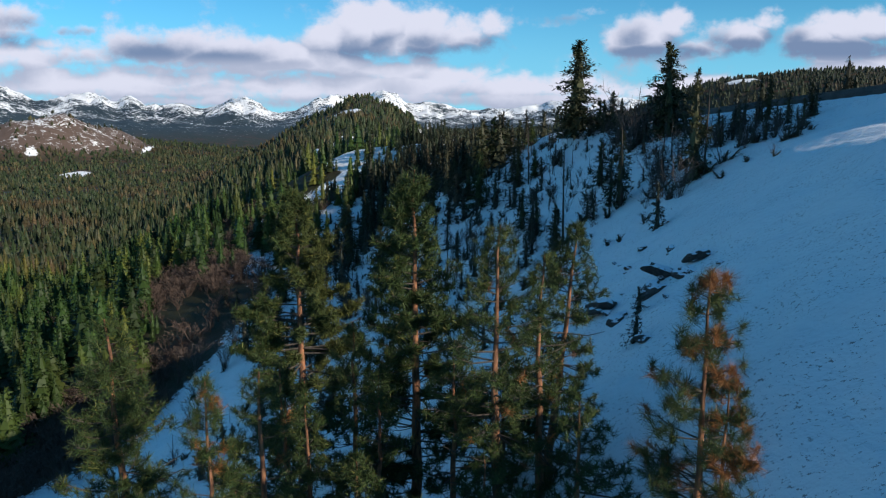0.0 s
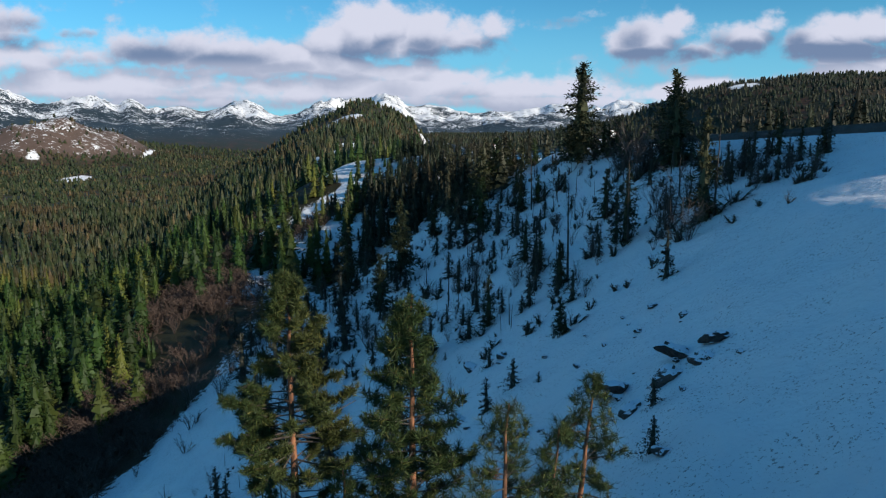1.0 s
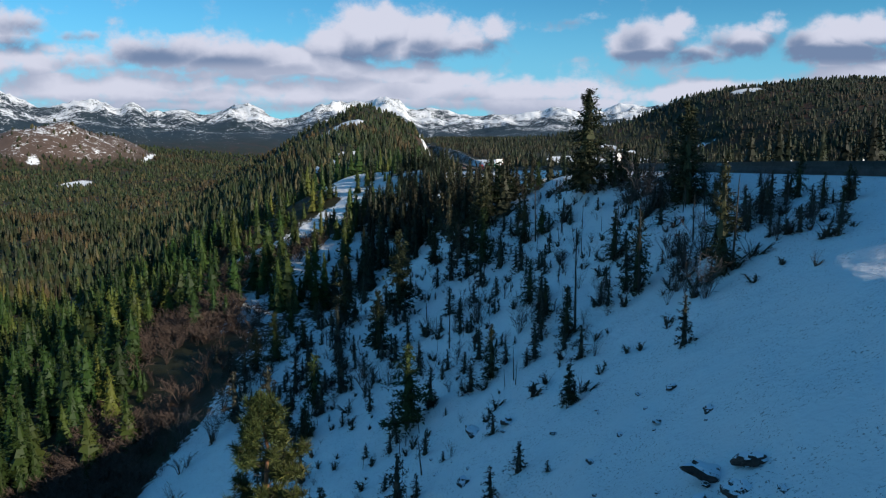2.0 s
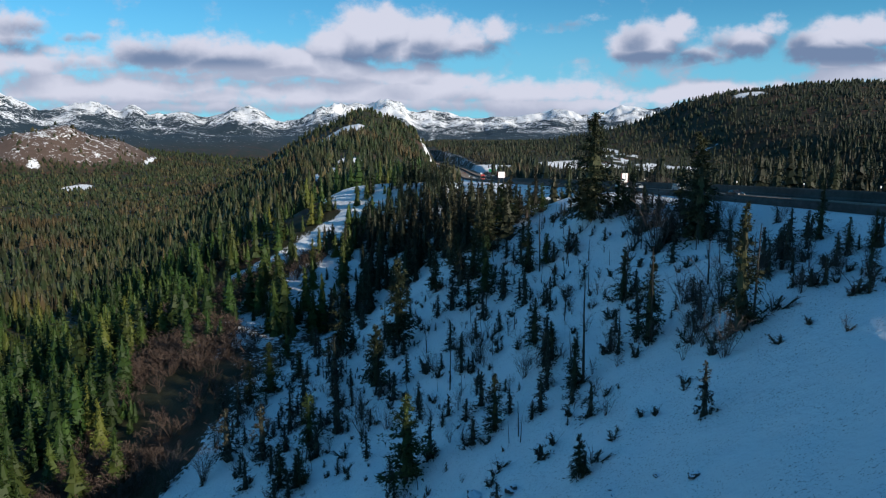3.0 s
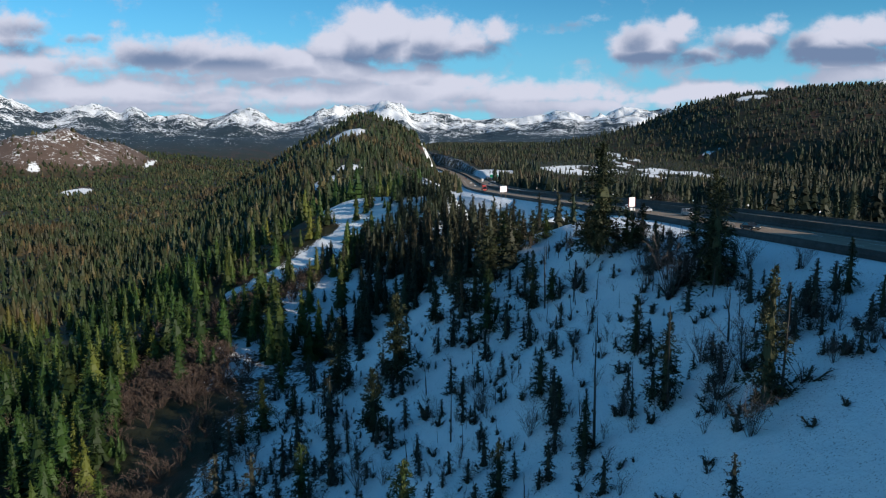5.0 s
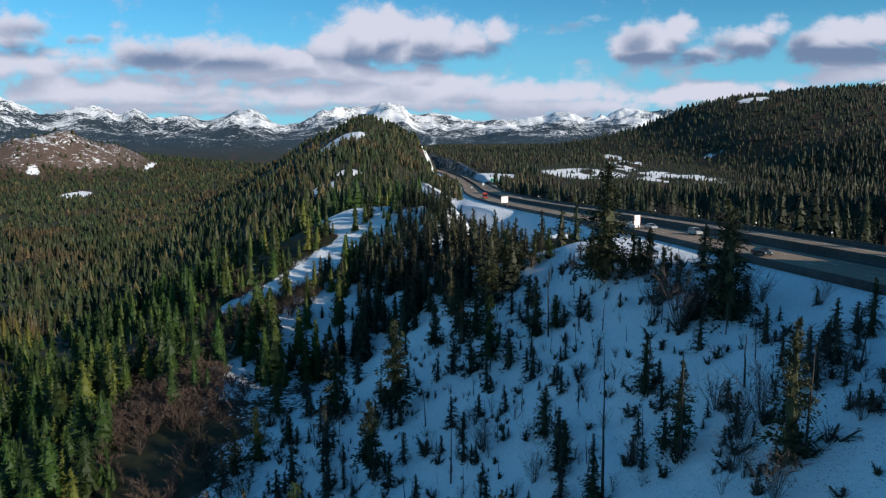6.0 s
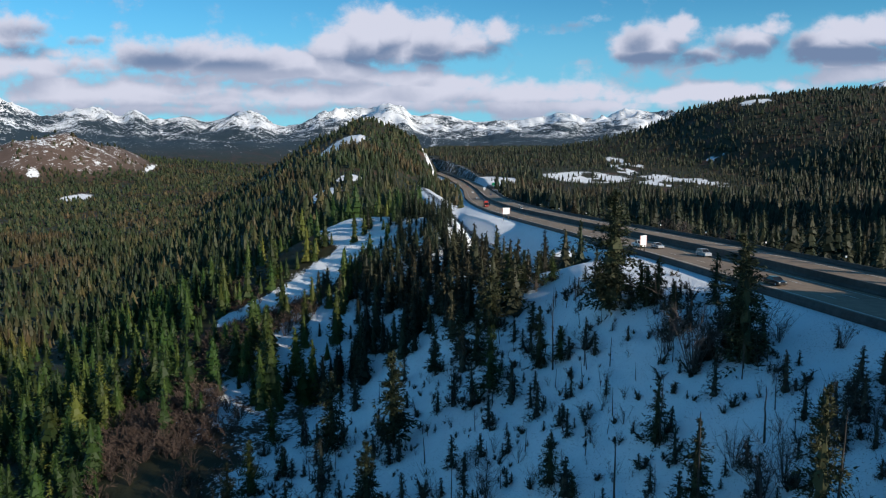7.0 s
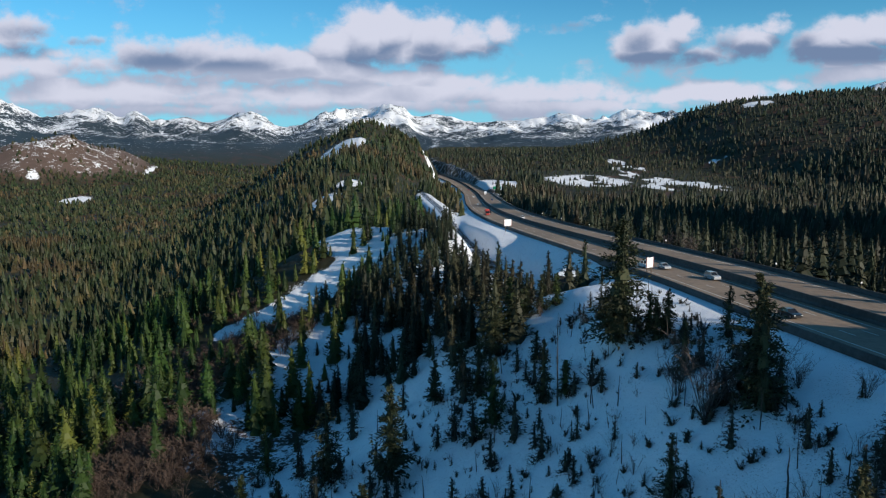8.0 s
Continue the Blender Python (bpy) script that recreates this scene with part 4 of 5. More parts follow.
for k, (x, y, h) in enumerate([(18.8, 108.4, 15.0), (19.4, 159.1, 13.2), (35.4, 95.4, 12.0), (36.3, 111.9, 6.8), (4.8, 143.3, 4.7), (-3.8, 154.3, 5.6), (12.3, 138.8, 4.3), (27.3, 106.8, 12.7), (27.6, 121.8, 9.1), (1.0, 167.4, 8.4), (0.8, 130.9, 10.0)]):
    stand("dead_tree", SNAGS[k % 3], x, y, h, "bare dead trunk with stubs of branches in snow", "tree", "dead trunks on the hillside", 1.0 if h > 8 else 1.6, tilt=0 if h > 6 else 6)


def shrub_mesh(rng, stems, twigs, spread, name="branchwork", mat=None, thick=0.0045):
    """Leafless shrub of height 1."""
    b = Build()
    for _ in range(stems):
        a = rng.uniform(0, 6.283)
        tip = np.array((math.cos(a) * spread * rng.uniform(0.15, 1), math.sin(a) * spread * rng.uniform(0.15, 1), rng.uniform(0.5, 1.0)))
        base = np.array((math.cos(a), math.sin(a), 0)) * 0.04 * rng.uniform(0, 1)
        mid = base + (tip - base) * 0.5 + np.array((-math.cos(a) * 0.06, -math.sin(a) * 0.06, 0.05)) + rng.normal(0, 0.06, 3)
        b.tube([base - (0, 0, 0.08), mid, tip], [thick, thick * 0.7, thick * 0.25], 3, False)
        for _ in range(twigs):
            s = rng.uniform(0.3, 1)
            p = mid + (tip - mid) * (s * 2 - 1) if s > 0.5 else base + (mid - base) * s * 2
            d = rng.normal(0, 1, 3) * (1, 1, 0.6) + (math.cos(a) * 0.5, math.sin(a) * 0.5, 0.8)
            d = d / np.linalg.norm(d) * rng.uniform(0.08, 0.28)
            w = np.cross(d, rng.normal(0, 1, 3))
            w = w / np.linalg.norm(w) * thick * 0.5
            b.add([p - w, p + w, p + d, p + d * 0.5 + w * 1.5], [(0, 1, 2), (1, 3, 2)])
    return b.mesh(name, mat or TWIG)


SHRUBS = [shrub_mesh(tree_rng, 22, 16, 0.75, thick=0.0066) for _ in range(3)]
for k, (x, y, h) in enumerate([(35.7, 134.0, 11.5), (38.5, 135.1, 9), (34.4, 142.4, 8.1), (46.4, 136.5, 6.1), (47.6, 133.6, 4.8), (41.0, 106.1, 4.9), (32.7, 104.0, 6.8), (35.1, 104.6, 6.5), (32.6, 111.1, 5.4), (45.9, 97.2, 3.5), (41.2, 96.4, 3.6), (31.1, 92.3, 6.4), (30.2, 99.7, 5.5), (6.0, 133.9, 6.2), (12.0, 119.1, 5.4), (-14.2, 131.0, 7.2), (-10.0, 129.1, 4.3), (-46.4, 142.4, 8.2), (52.0, 125.6, 4.3), (23.2, 110.4, 4.7), (20.9, 138.4, 3.0), (21.6, 137.0, 2.5), (-47.8, 155.2, 6.8), (-54.7, 148.2, 8.3)]):
    stand("bare_shrub", [SHRUBS[k % 3]], x, y, h, "leafless brown shrub with many thin stems in snow", "shrub", "bare shrubs on the hillside", 0.8)


for k, (x, y, h) in enumerate([(82, 281, 8.5), (86, 284, 7.5), (79, 290, 7), (88, 251, 8), (92, 247, 7), (84.5, 263, 6), (97, 232, 6.5)]):
    stand("bare_shrub", [SHRUBS[k % 3]], x, y, h, "leafless reddish-brown shrub beyond the highway barrier", "shrub", "bare shrubs beyond the highway", 0.9)


def bush_mesh(rng, mat):
    """Low ragged evergreen of height 1, several leaders from one root."""
    b = Build()
    for k in range(rng.integers(2, 5)):
        v, f = bough_arrays(rng, rng.uniform(0.25, 0.45), 14, 7, 0.19, 0.0, 0.45, 0.8, 0.4, 0.5, 3, 4)
        grow = rng.uniform(0.45, 1.0) if k else 1.0
        lean = rng.normal(0, 0.35, 2)
        v = v * (grow, grow, grow * 0.85)
        v[:, :2] += lean[None, :] * (0.3 + v[:, 2:3])
        b.add(v, f)
    return b.mesh("foliage", mat)


BUSHES = [(bush_mesh(tree_rng, FROST_LEAF), shrub_mesh(tree_rng, 6, 6, 0.7, "branchwork", TWIG, 0.02)) for _ in range(5)]
BRITTLE = [(shrub_mesh(tree_rng, 10, 10, 0.6, "branchwork", TWIG, 0.009),) for _ in range(3)]
for k, (x, y, h) in enumerate([(34.9, 88.0, 1.1), (26.7, 92.2, 1.2), (26.3, 90.6, 1.1), (21.5, 89.9, 1.0), (22.7, 88.7, 1.1), (11.0, 93.5, 1.9), (13.0, 95.5, 1.4), (-16.7, 126.8, 2.0), (24.9, 157.6, 3.2), (22.2, 167.0, 2.5), (38.0, 88.0, 0.9), (38.7, 82.5, 0.8), (37.8, 95.8, 2.3), (43.4, 90.3, 1.2), (-1.3, 138.3, 2.1), (3.3, 109.2, 1.2), (6.6, 96.7, 1.4), (18.0, 88.1, 1.3), (-20.8, 148.9, 2.3), (-22.8, 144.2, 2.3), (-3.5, 143.8, 2.7)]):
    stand("snow_bush", BUSHES[k % 5], x, y, h * 1.15, "low dark evergreen bush poking through snow", "bush", "low bushes on the hillside", 1.1, 0.05)


def strew_hillside():
    """Saplings, bushes and dead stems that dot the snow between the larger trees."""
    rng = np.random.default_rng(23)
    count = 0
    while count < 1250:
        y, x = rng.uniform(62, 190), rng.uniform(-60, 47)
        if rng.uniform() < 0.2 * float(smooth(y, 82, 95)):
            x = float(np.clip((road_z(y) - 3 - slope_c(y)) / slope_m(y) - abs(rng.normal(0, 3.5)), -60, 47))
        if value_noise(x / 6.0, y / 6.0, 77) < rng.uniform(-0.5, 0.25):
            continue
        z = ground_z(x, y)
        open_slope = max(float(smooth(y - 1.15 * x, 52, 105)), 0.06) if x < 28 else 0.42 * float(smooth(y, 80, 100))
        bench = float(road_x(y)) - ROAD_HALF - x
        if bench < 3 or z < -47 or rng.uniform() > open_slope * (0.5 + 0.5 * float(smooth(y, 80, 150))):
            continue
        kind = rng.uniform()
        if kind < 0.34:
            stand("snow_bush", BUSHES[count % 5], x, y, rng.uniform(0.4, 1.9), "low dark evergreen bush poking through snow", "bush", "low bushes on the hillside", rng.uniform(0.8, 1.3), 0.05)
        elif kind < 0.62:
            stand("young_conifer", SMALLS[count % 4], x, y, 1.2 + 5.0 * rng.uniform() ** 2.2, "small dark conifer dusted with rime on snow", "tree", "young conifers on the hillside", rng.uniform(0.9, 1.2))
        elif kind < 0.88:
            stand("bare_shrub", BRITTLE[count % 3], x, y, rng.uniform(0.8, 3.4), "leafless brown shrub with many thin stems in snow", "shrub", "bare shrubs on the hillside", 0.9, 0.05)
        else:
            stand("dead_tree", SNAGS[count % 3], x, y, rng.uniform(2.0, 5.5), "bare dead trunk with stubs of branches in snow", "tree", "dead trunks on the hillside", 1.4, tilt=rng.uniform(-9, 9))
        count += 1


def crowd_feet():
    """Undergrowth gathered round the larger trees and along the crest."""
    rng = np.random.default_rng(41)
    spots = [(ob.location.x, ob.location.y, ob.matrix_basis.to_scale().z) for ob in list(bpy.data.objects) if ob.parent is None and ob.name.split(".")[0] in ("fir_tree", "pine_tree", "bare_shrub") and ob.matrix_basis.to_scale().z > 4.4]
    spots += [(float(rng.uniform(31, 47)), float(rng.uniform(84, 168)), 7.0) for _ in range(24)]
    for k, (cx, cy, big) in enumerate(spots):
        for _ in range(rng.integers(1, 4)):
            a, d = rng.uniform(0, 6.283), rng.uniform(0.6, 0.8 + 0.28 * big)
            x, y = cx + d * math.cos(a), cy + d * math.sin(a)
            if float(road_x(y)) - ROAD_HALF - x < 4:
                continue
            q = rng.uniform()
            if q < 0.5:
                stand("snow_bush", BUSHES[k % 5], x, y, rng.uniform(0.9, 2.6), "low dark evergreen bush poking through snow", "bush", "low bushes on the hillside", rng.uniform(0.8, 1.3), 0.05)
            elif q < 0.78:
                stand("young_conifer", SMALLS[k % 4], x, y, rng.uniform(1.6, 4.5), "small dark conifer dusted with rime on snow", "tree", "young conifers on the hillside", rng.uniform(0.9, 1.2))
            else:
                stand("bare_shrub", BRITTLE[k % 3], x, y, rng.uniform(1.5, 4.2), "leafless brown shrub with many thin stems in snow", "shrub", "bare shrubs on the hillside", 0.9, 0.05)


random.seed(3)
strew_hillside()
crowd_feet()


def join_far(kind, keep, label, category):
    """Leaves the nearest few hundred of a kind as things and joins those farther up the slope."""
    obs = sorted((ob for ob in bpy.data.objects if ob.parent is None and ob.name.split(".")[0] == kind), key=lambda ob: ob.location.y)
    by_mat, cache, gone = {}, {}, []
    for ob in obs[keep:]:
        for child in list(ob.children):
            me = child.data
            if me.name not in cache:
                v, f = np.empty(len(me.vertices) * 3), np.empty(len(me.polygons) * 3, dtype=np.int32)
                me.vertices.foreach_get("co", v)
                me.polygons.foreach_get("vertices", f)
                cache[me.name] = (np.column_stack([v.reshape(-1, 3), np.ones(len(v) // 3)]), f.reshape(-1, 3))
            v, f = cache[me.name]
            by_mat.setdefault(me.materials[0], Build()).add((v @ np.array(ob.matrix_basis).T)[:, :3], f)
            gone.append(child)
        gone.append(ob)
    bpy.data.batch_remove(gone)
    verts, faces, n = [], [], 0
    for b in by_mat.values():
        v, f = b.arrays()
        verts.append(v)
        faces.append(f + n)
        n += len(v)
    far = new(kind + "_cover", mesh_from(kind + "_cover", np.concatenate(verts), faces, list(by_mat)))
    return tagged(far, label=label, category=category, kind="stuff")


join_far("snow_bush", 290, "low dark evergreen bushes dotting the upper snow", "bushes")
join_far("young_conifer", 290, "small dark rimed conifers dotting the upper snow", "trees")
join_far("bare_shrub", 290, "thin leafless shrubs dotting the upper snow", "shrubs")


def rock_mesh(rng):
    bm = bmesh.new()
    bmesh.ops.create_icosphere(bm, subdivisions=3, radius=1.0)
    off = rng.uniform(0, 50, 3)
    for v in bm.verts:
        p = v.co.copy()
        n = noise.noise(p * 1.3 + Vector(off)) * 0.45 + noise.noise(p * 3.5 + Vector(off)) * 0.18
        v.co = p * (1 + n)
        v.co.z = max(v.co.z, -0.45) * 0.75
    for f in bm.faces:
        f.smooth = False
    me = bpy.data.meshes.new("rock")
    bm.to_mesh(me)
    bm.free()
    me.materials.append(ROCK_SNOW)
    return me


def rock_look(t, b):
    plain_look((0.020, 0.017, 0.016), (0.085, 0.070, 0.062), 2.5)(t, b)
    stone = b.inputs["Base Color"].links[0].from_socket
    up = node(t, "ShaderNodeSeparateXYZ")
    t.links.new(node(t, "ShaderNodeNewGeometry").outputs["Normal"], up.inputs[0])
    cap = step_node(t, math_node(t, "MULTIPLY_ADD", noise_of(t, 3.0, 4.0), 0.7, up.outputs[2]), 1.02, 1.14)
    t.links.new(mix_colour(t, cap, stone, (0.76, 0.80, 0.86)), b.inputs["Base Color"])


ROCK_SNOW = material("rock_with_snow_cap", rock_look)
ROCKS = [rock_mesh(tree_rng) for _ in range(5)]
for k, (x, y, h) in enumerate([(19.0, 51.2, 1.0), (17.2, 49.0, 0.9), (16.8, 52.3, 1.4), (15.1, 49.3, 1.2), (12.0, 51.9, 1.5), (12.3, 47.5, 0.9), (19.0, 47.3, 0.3), (11.6, 39.0, 0.7), (9.1, 51.1, 1.0), (10.7, 52.7, 0.3), (6.2, 54.9, 0.6), (3.8, 57.9, 0.6), (3.6, 92.4, 1.3), (7.4, 89.5, 1.2), (2.0, 77.6, 1.0), (1.5, 72.1, 1.2), (20.6, 71.2, 0.6), (15.0, 67.0, 0.4), (11.2, 58.9, 0.3), (12.0, 64.5, 0.5), (17.7, 48.9, 0.5), (16.4, 51.4, 0.5), (12.2, 50.4, 0.4), (5.3, 56.2, 0.6), (7.3, 53.9, 0.3)]):
    ob = tagged(new("rock", ROCKS[k % 5]), label="dark rock outcrop with a cap of snow", category="rock", group="rocks on the hillside")
    ob.matrix_basis = pose(x, y, ground_z(x, y) + h * 0.12, 0, -20, random.uniform(0, 360)) @ Matrix.Diagonal((h * random.uniform(0.7, 1.2), h * random.uniform(0.6, 0.9), h * 0.65, 1))
for _ in range(45):
    x, y = random.uniform(-6, 21), random.uniform(44, 100)
    h = random.uniform(0.12, 0.55)
    near = abs((y - 50) - (14 - x) * 1.2) < 7 or abs(y - 86 + x) < 9
    if not near:
        continue
    ob = tagged(new("rock", ROCKS[_ % 5]), label="dark rock outcrop with a cap of snow", category="rock", group="rocks on the hillside")
    ob.matrix_basis = pose(x, y, ground_z(x, y) + h * 0.1, 0, -20, random.uniform(0, 360)) @ Matrix.Diagonal((h, h * 0.8, h * 0.6, 1))


def make_thicket():
    """Leafless brown brush along the foot of the slope."""
    rng = np.random.default_rng(31)
    kinds = []
    for _ in range(4):
        me = shrub_mesh(rng, 8, 11, 0.65, "thicket", BRUSH, 0.015)
        v = np.empty(len(me.vertices) * 3)
        me.vertices.foreach_get("co", v)
        f = np.empty(len(me.polygons) * 3, dtype=np.int32)
        me.polygons.foreach_get("vertices", f)
        kinds.append((v.reshape(-1, 3), f.reshape(-1, 3)))
        bpy.data.meshes.remove(me)
    p = np.column_stack([rng.uniform(-140, -10, 14000), rng.uniform(55, 380, 14000)])
    z = terrain(p[:, 0], p[:, 1])
    foot = knots(p[:, 1], (40, 115, 140, 165, 190, 215, 260, 310, 350), (-72, -62, -56, -49, -45, -46, -46, -48, -46))
    band = np.exp(-((z - foot + 4) / 9.0) ** 2) * smooth(fractal(p[:, 0], p[:, 1], 30, 3, 7), -0.25, 0.15)
    ok = rng.uniform(0, 1, len(p)) < np.maximum(band * 0.14, brushland(p[:, 0], p[:, 1]))
    p, z = p[ok][:1900], z[ok][:1900]
    ob = plant(rng, "brush_thicket", np.column_stack([p, z]), rng.uniform(2.2, 6.0, len(p)), kinds, BRUSH, "leafless brown brush along the foot of the slope")
    tagged(ob, category="brush")


make_thicket()

# ---- tall pines close by ----


def needle_tuft(rng, centre, axis, size, needles, width, out):
    n = rng.normal(0, 1, (needles, 3)) + axis * 0.9
    n = n / np.linalg.norm(n, axis=1)[:, None]
    ln = size * rng.uniform(0.7, 1.1, needles)[:, None]
    side = np.cross(n, rng.normal(0, 1, (needles, 3)))
    side = side / np.linalg.norm(side, axis=1)[:, None] * width
    base = centre + n * ln * 0.06 - axis / np.linalg.norm(axis) * size * rng.uniform(0, 1.1, (needles, 1))
    v = np.stack([base - side, base + side, base + n * ln], 1).reshape(-1, 3)
    out.add(v, np.arange(needles * 3).reshape(-1, 3))


def tall_pine(x, y, top, seed, crown, reach, size, needles, width, gap, dead=0.0, lean=0.0, label=""):
    """Pine with an orange trunk; crown: the share of the height that carries branches."""
    rng = np.random.default_rng(seed)
    foot = ground_z(x, y)
    h = top - foot
    ob = empty("tall_pine", pose(x, y, foot - 0.1))
    bend = np.cumsum(rng.normal(0, 0.012 * h, (14, 2)), axis=0) * 0.35
    bend = bend - np.linspace(0, 1, 14)[:, None] * bend[-1]
    rows = [(lean * h * (1 - i / 13) * -1 + bend[i, 0], bend[i, 1], h * i / 13 - 0.8 * (i == 0)) for i in range(14)]
    r0 = (0.015 if reach > 1.2 else 0.009) * h + 0.04
    trunk = Build()
    trunk.tube(rows, [r0 * (1 - 0.88 * i / 13) * (1.3 if i == 0 else 1) for i in range(14)], 10)
    part("trunk", trunk.mesh("trunk", PINE_BARK, True), ob, "orange-brown flaking pine trunk")
    rows = np.asarray(rows)

    def at(s):
        k = min(int(s * 13), 12)
        return rows[k] + (rows[k + 1] - rows[k]) * (s * 13 - k)

    wood, leaf, brown = Build(), Build(), Build()
    z = h * (1 - crown)
    while z < h * 0.995:
        s = z / h
        c = (s - (1 - crown)) / crown
        lim = reach * (min(1, 0.55 + c * 1.6) if c < 0.3 else ((1 - c) / 0.7) ** 0.75) + 0.25
        for _ in range(rng.integers(3, 6)):
            a, ln = rng.uniform(0, 6.283), lim * rng.uniform(0.5, 1.15)
            p0 = at(s)
            d = np.array((math.cos(a), math.sin(a), 0))
            rise = -0.25 + 0.75 * c + rng.uniform(-0.15, 0.15)
            mid = p0 + d * ln * 0.55 + (0, 0, rise * ln * 0.4)
            tip = p0 + d * ln + (0, 0, rise * ln * 0.7 + 0.16 * ln)
            rb = max(0.012, 0.018 * ln)
            wood.tube([p0, mid, tip], [rb, rb * 0.7, rb * 0.3], 4, False)
            bare = rng.uniform() < (0.35 if c < 0.25 else 0.06)
            if bare:
                continue
            n = max(2, int(ln / gap))
            for q in range(n):
                f = 0.5 + 0.5 * (q + rng.uniform(0, 1)) / n
                base = p0 + (mid - p0) * f / 0.55 if f < 0.55 else mid + (tip - mid) * (f - 0.55) / 0.45
                off = rng.normal(0, 1, 3) * (1, 1, 0.6)
                off = off / np.linalg.norm(off) * rng.uniform(0.3, 1.0) * min(0.30 * ln, 0.55)
                off[2] = abs(off[2]) * 0.6
                end = base + off
                wood.tube([base, end], [rb * 0.35, rb * 0.2], 3, False)
                axis = off / np.linalg.norm(off) * 0.6 + (0, 0, 0.5)
                needle_tuft(rng, end, axis, size * rng.uniform(0.8, 1.25), int(needles * 1.25), width, brown if rng.uniform() < dead else leaf)
        z += (0.34 + 0.4 * rng.uniform()) * max(0.55, reach * 0.22)
    needle_tuft(rng, rows[-1], np.array((0, 0, 1.0)), size, needles, width, leaf)
    tagged(part("branchwork", wood.mesh("branchwork", BARK), ob), kind="stuff")
    part("crown", leaf.mesh("crown", PINE_LEAF), ob)
    if brown.n:
        part("dead_needles", brown.mesh("dead_needles", DEAD_LEAF), ob, "rust-brown dead needle clusters")
    return tagged(ob, label=label or "tall pine with long needles and orange trunk", category="tree", group="tall pines on the slope")


tall_pine(-10.5, 49.0, -4.0, 1, 0.84, 4.7, 0.52, 40, 0.028, 0.22)
tall_pine(-1.3, 32.2, -1.6, 2, 0.88, 3.0, 0.42, 40, 0.019, 0.23)
tall_pine(2.0, 24.1, -3.1, 3, 0.85, 2.0, 0.30, 36, 0.010, 0.24, 0.04)
tall_pine(3.7, 25.1, -4.3, 4, 0.85, 1.8, 0.30, 36, 0.010, 0.24)
tall_pine(5.4, 28.0, -3.6, 5, 0.80, 1.8, 0.30, 36, 0.011, 0.26, 0.02, 0.09)
tall_pine(4.95, 12.6, -2.4, 6, 0.70, 1.10, 0.27, 110, 0.0042, 0.24, 0.27, 0.0, "thin pine with sparse green and rusty needles")
tall_pine(5.45, 12.7, -4.6, 10, 0.60, 0.75, 0.20, 70, 0.0040, 0.60, 0.25, 0.02, "spindly young pine with nearly bare branches")
tall_pine(-11.0, 22.0, -5.9, 7, 0.85, 2.3, 0.34, 44, 0.0100, 0.22)
tall_pine(-6.6, 18.5, -6.7, 8, 0.85, 1.2, 0.28, 50, 0.0075, 0.20, 0.12)
tall_pine(-5.7, 20.7, -7.2, 9, 0.85, 1.7, 0.28, 44, 0.0085, 0.22, 0.02)
for k, (x, y, top) in enumerate(((-4.0, 30.0, -8.2), (-2.6, 27.0, -9.4), (0.5, 28.6, -8.6), (-5.5, 26.6, -10.2), (-7.6, 31.0, -10.4), (4.6, 22.6, -8.6), (-3.2, 24.0, -11.5), (1.4, 22.5, -10.8), (-8.8, 27.4, -12.6), (2.8, 30.5, -9.8), (-1.0, 21.0, -11.8), (-9.6, 40.0, -14.0))):
    tall_pine(x, y, top, 20 + k, 0.9, 1.7, 0.32, 30, 0.013, 0.30)

# ---- railway, tunnel mouth, signs and poles ----


def make_railway():
    ys = np.arange(236, 880, 5.0)

    line = empty("railway_track", pose(0, 0, 0))
    part("track_bed", ribbon("track_bed", ys, [(-2.0, 0.02), (2.0, 0.02), (2.9, -0.6), (-2.9, -0.6)], BED, rail_z, rail_x), line, "dark track bed showing through snow")
    for side in (-0.72, 0.72):
        part("rail", ribbon("rail", ys, [(side - 0.09, 0.28), (side + 0.09, 0.28), (side + 0.12, 0.0), (side - 0.12, 0.0)], RAIL_STEEL, rail_z, rail_x), line, "dark steel rail")
    ties = Build()
    for y in np.arange(240, 430, 1.4):
        x = float(rail_x(y))
        ties.box((x - 1.3, y - 0.12, RAIL_Z - 0.02), (x + 1.3, y + 0.12, RAIL_Z + 0.10))
    tagged(part("sleepers", ties.mesh("sleepers", TIMBER), line), kind="stuff")
    tagged(line, label="single railway track crossing the snow", category="railway")


def bed_look(t, b):
    stone = mix_colour(t, noise_of(t, 2.0, 5.0), (0.030, 0.027, 0.025), (0.085, 0.075, 0.068))
    snow = step_node(t, noise_of(t, 0.5, 5.0, 0.65), 0.46, 0.54)
    t.links.new(mix_colour(t, snow, stone, (0.78, 0.81, 0.86)), b.inputs["Base Color"])
    b.inputs["Roughness"].default_value = 0.85


BED = material("snowy_ballast", bed_look)
SNOW = material("packed_snow", plain_look((0.72, 0.77, 0.84), (0.84, 0.87, 0.90), 0.8, 0.75, 0.0, 0.3))
make_railway()


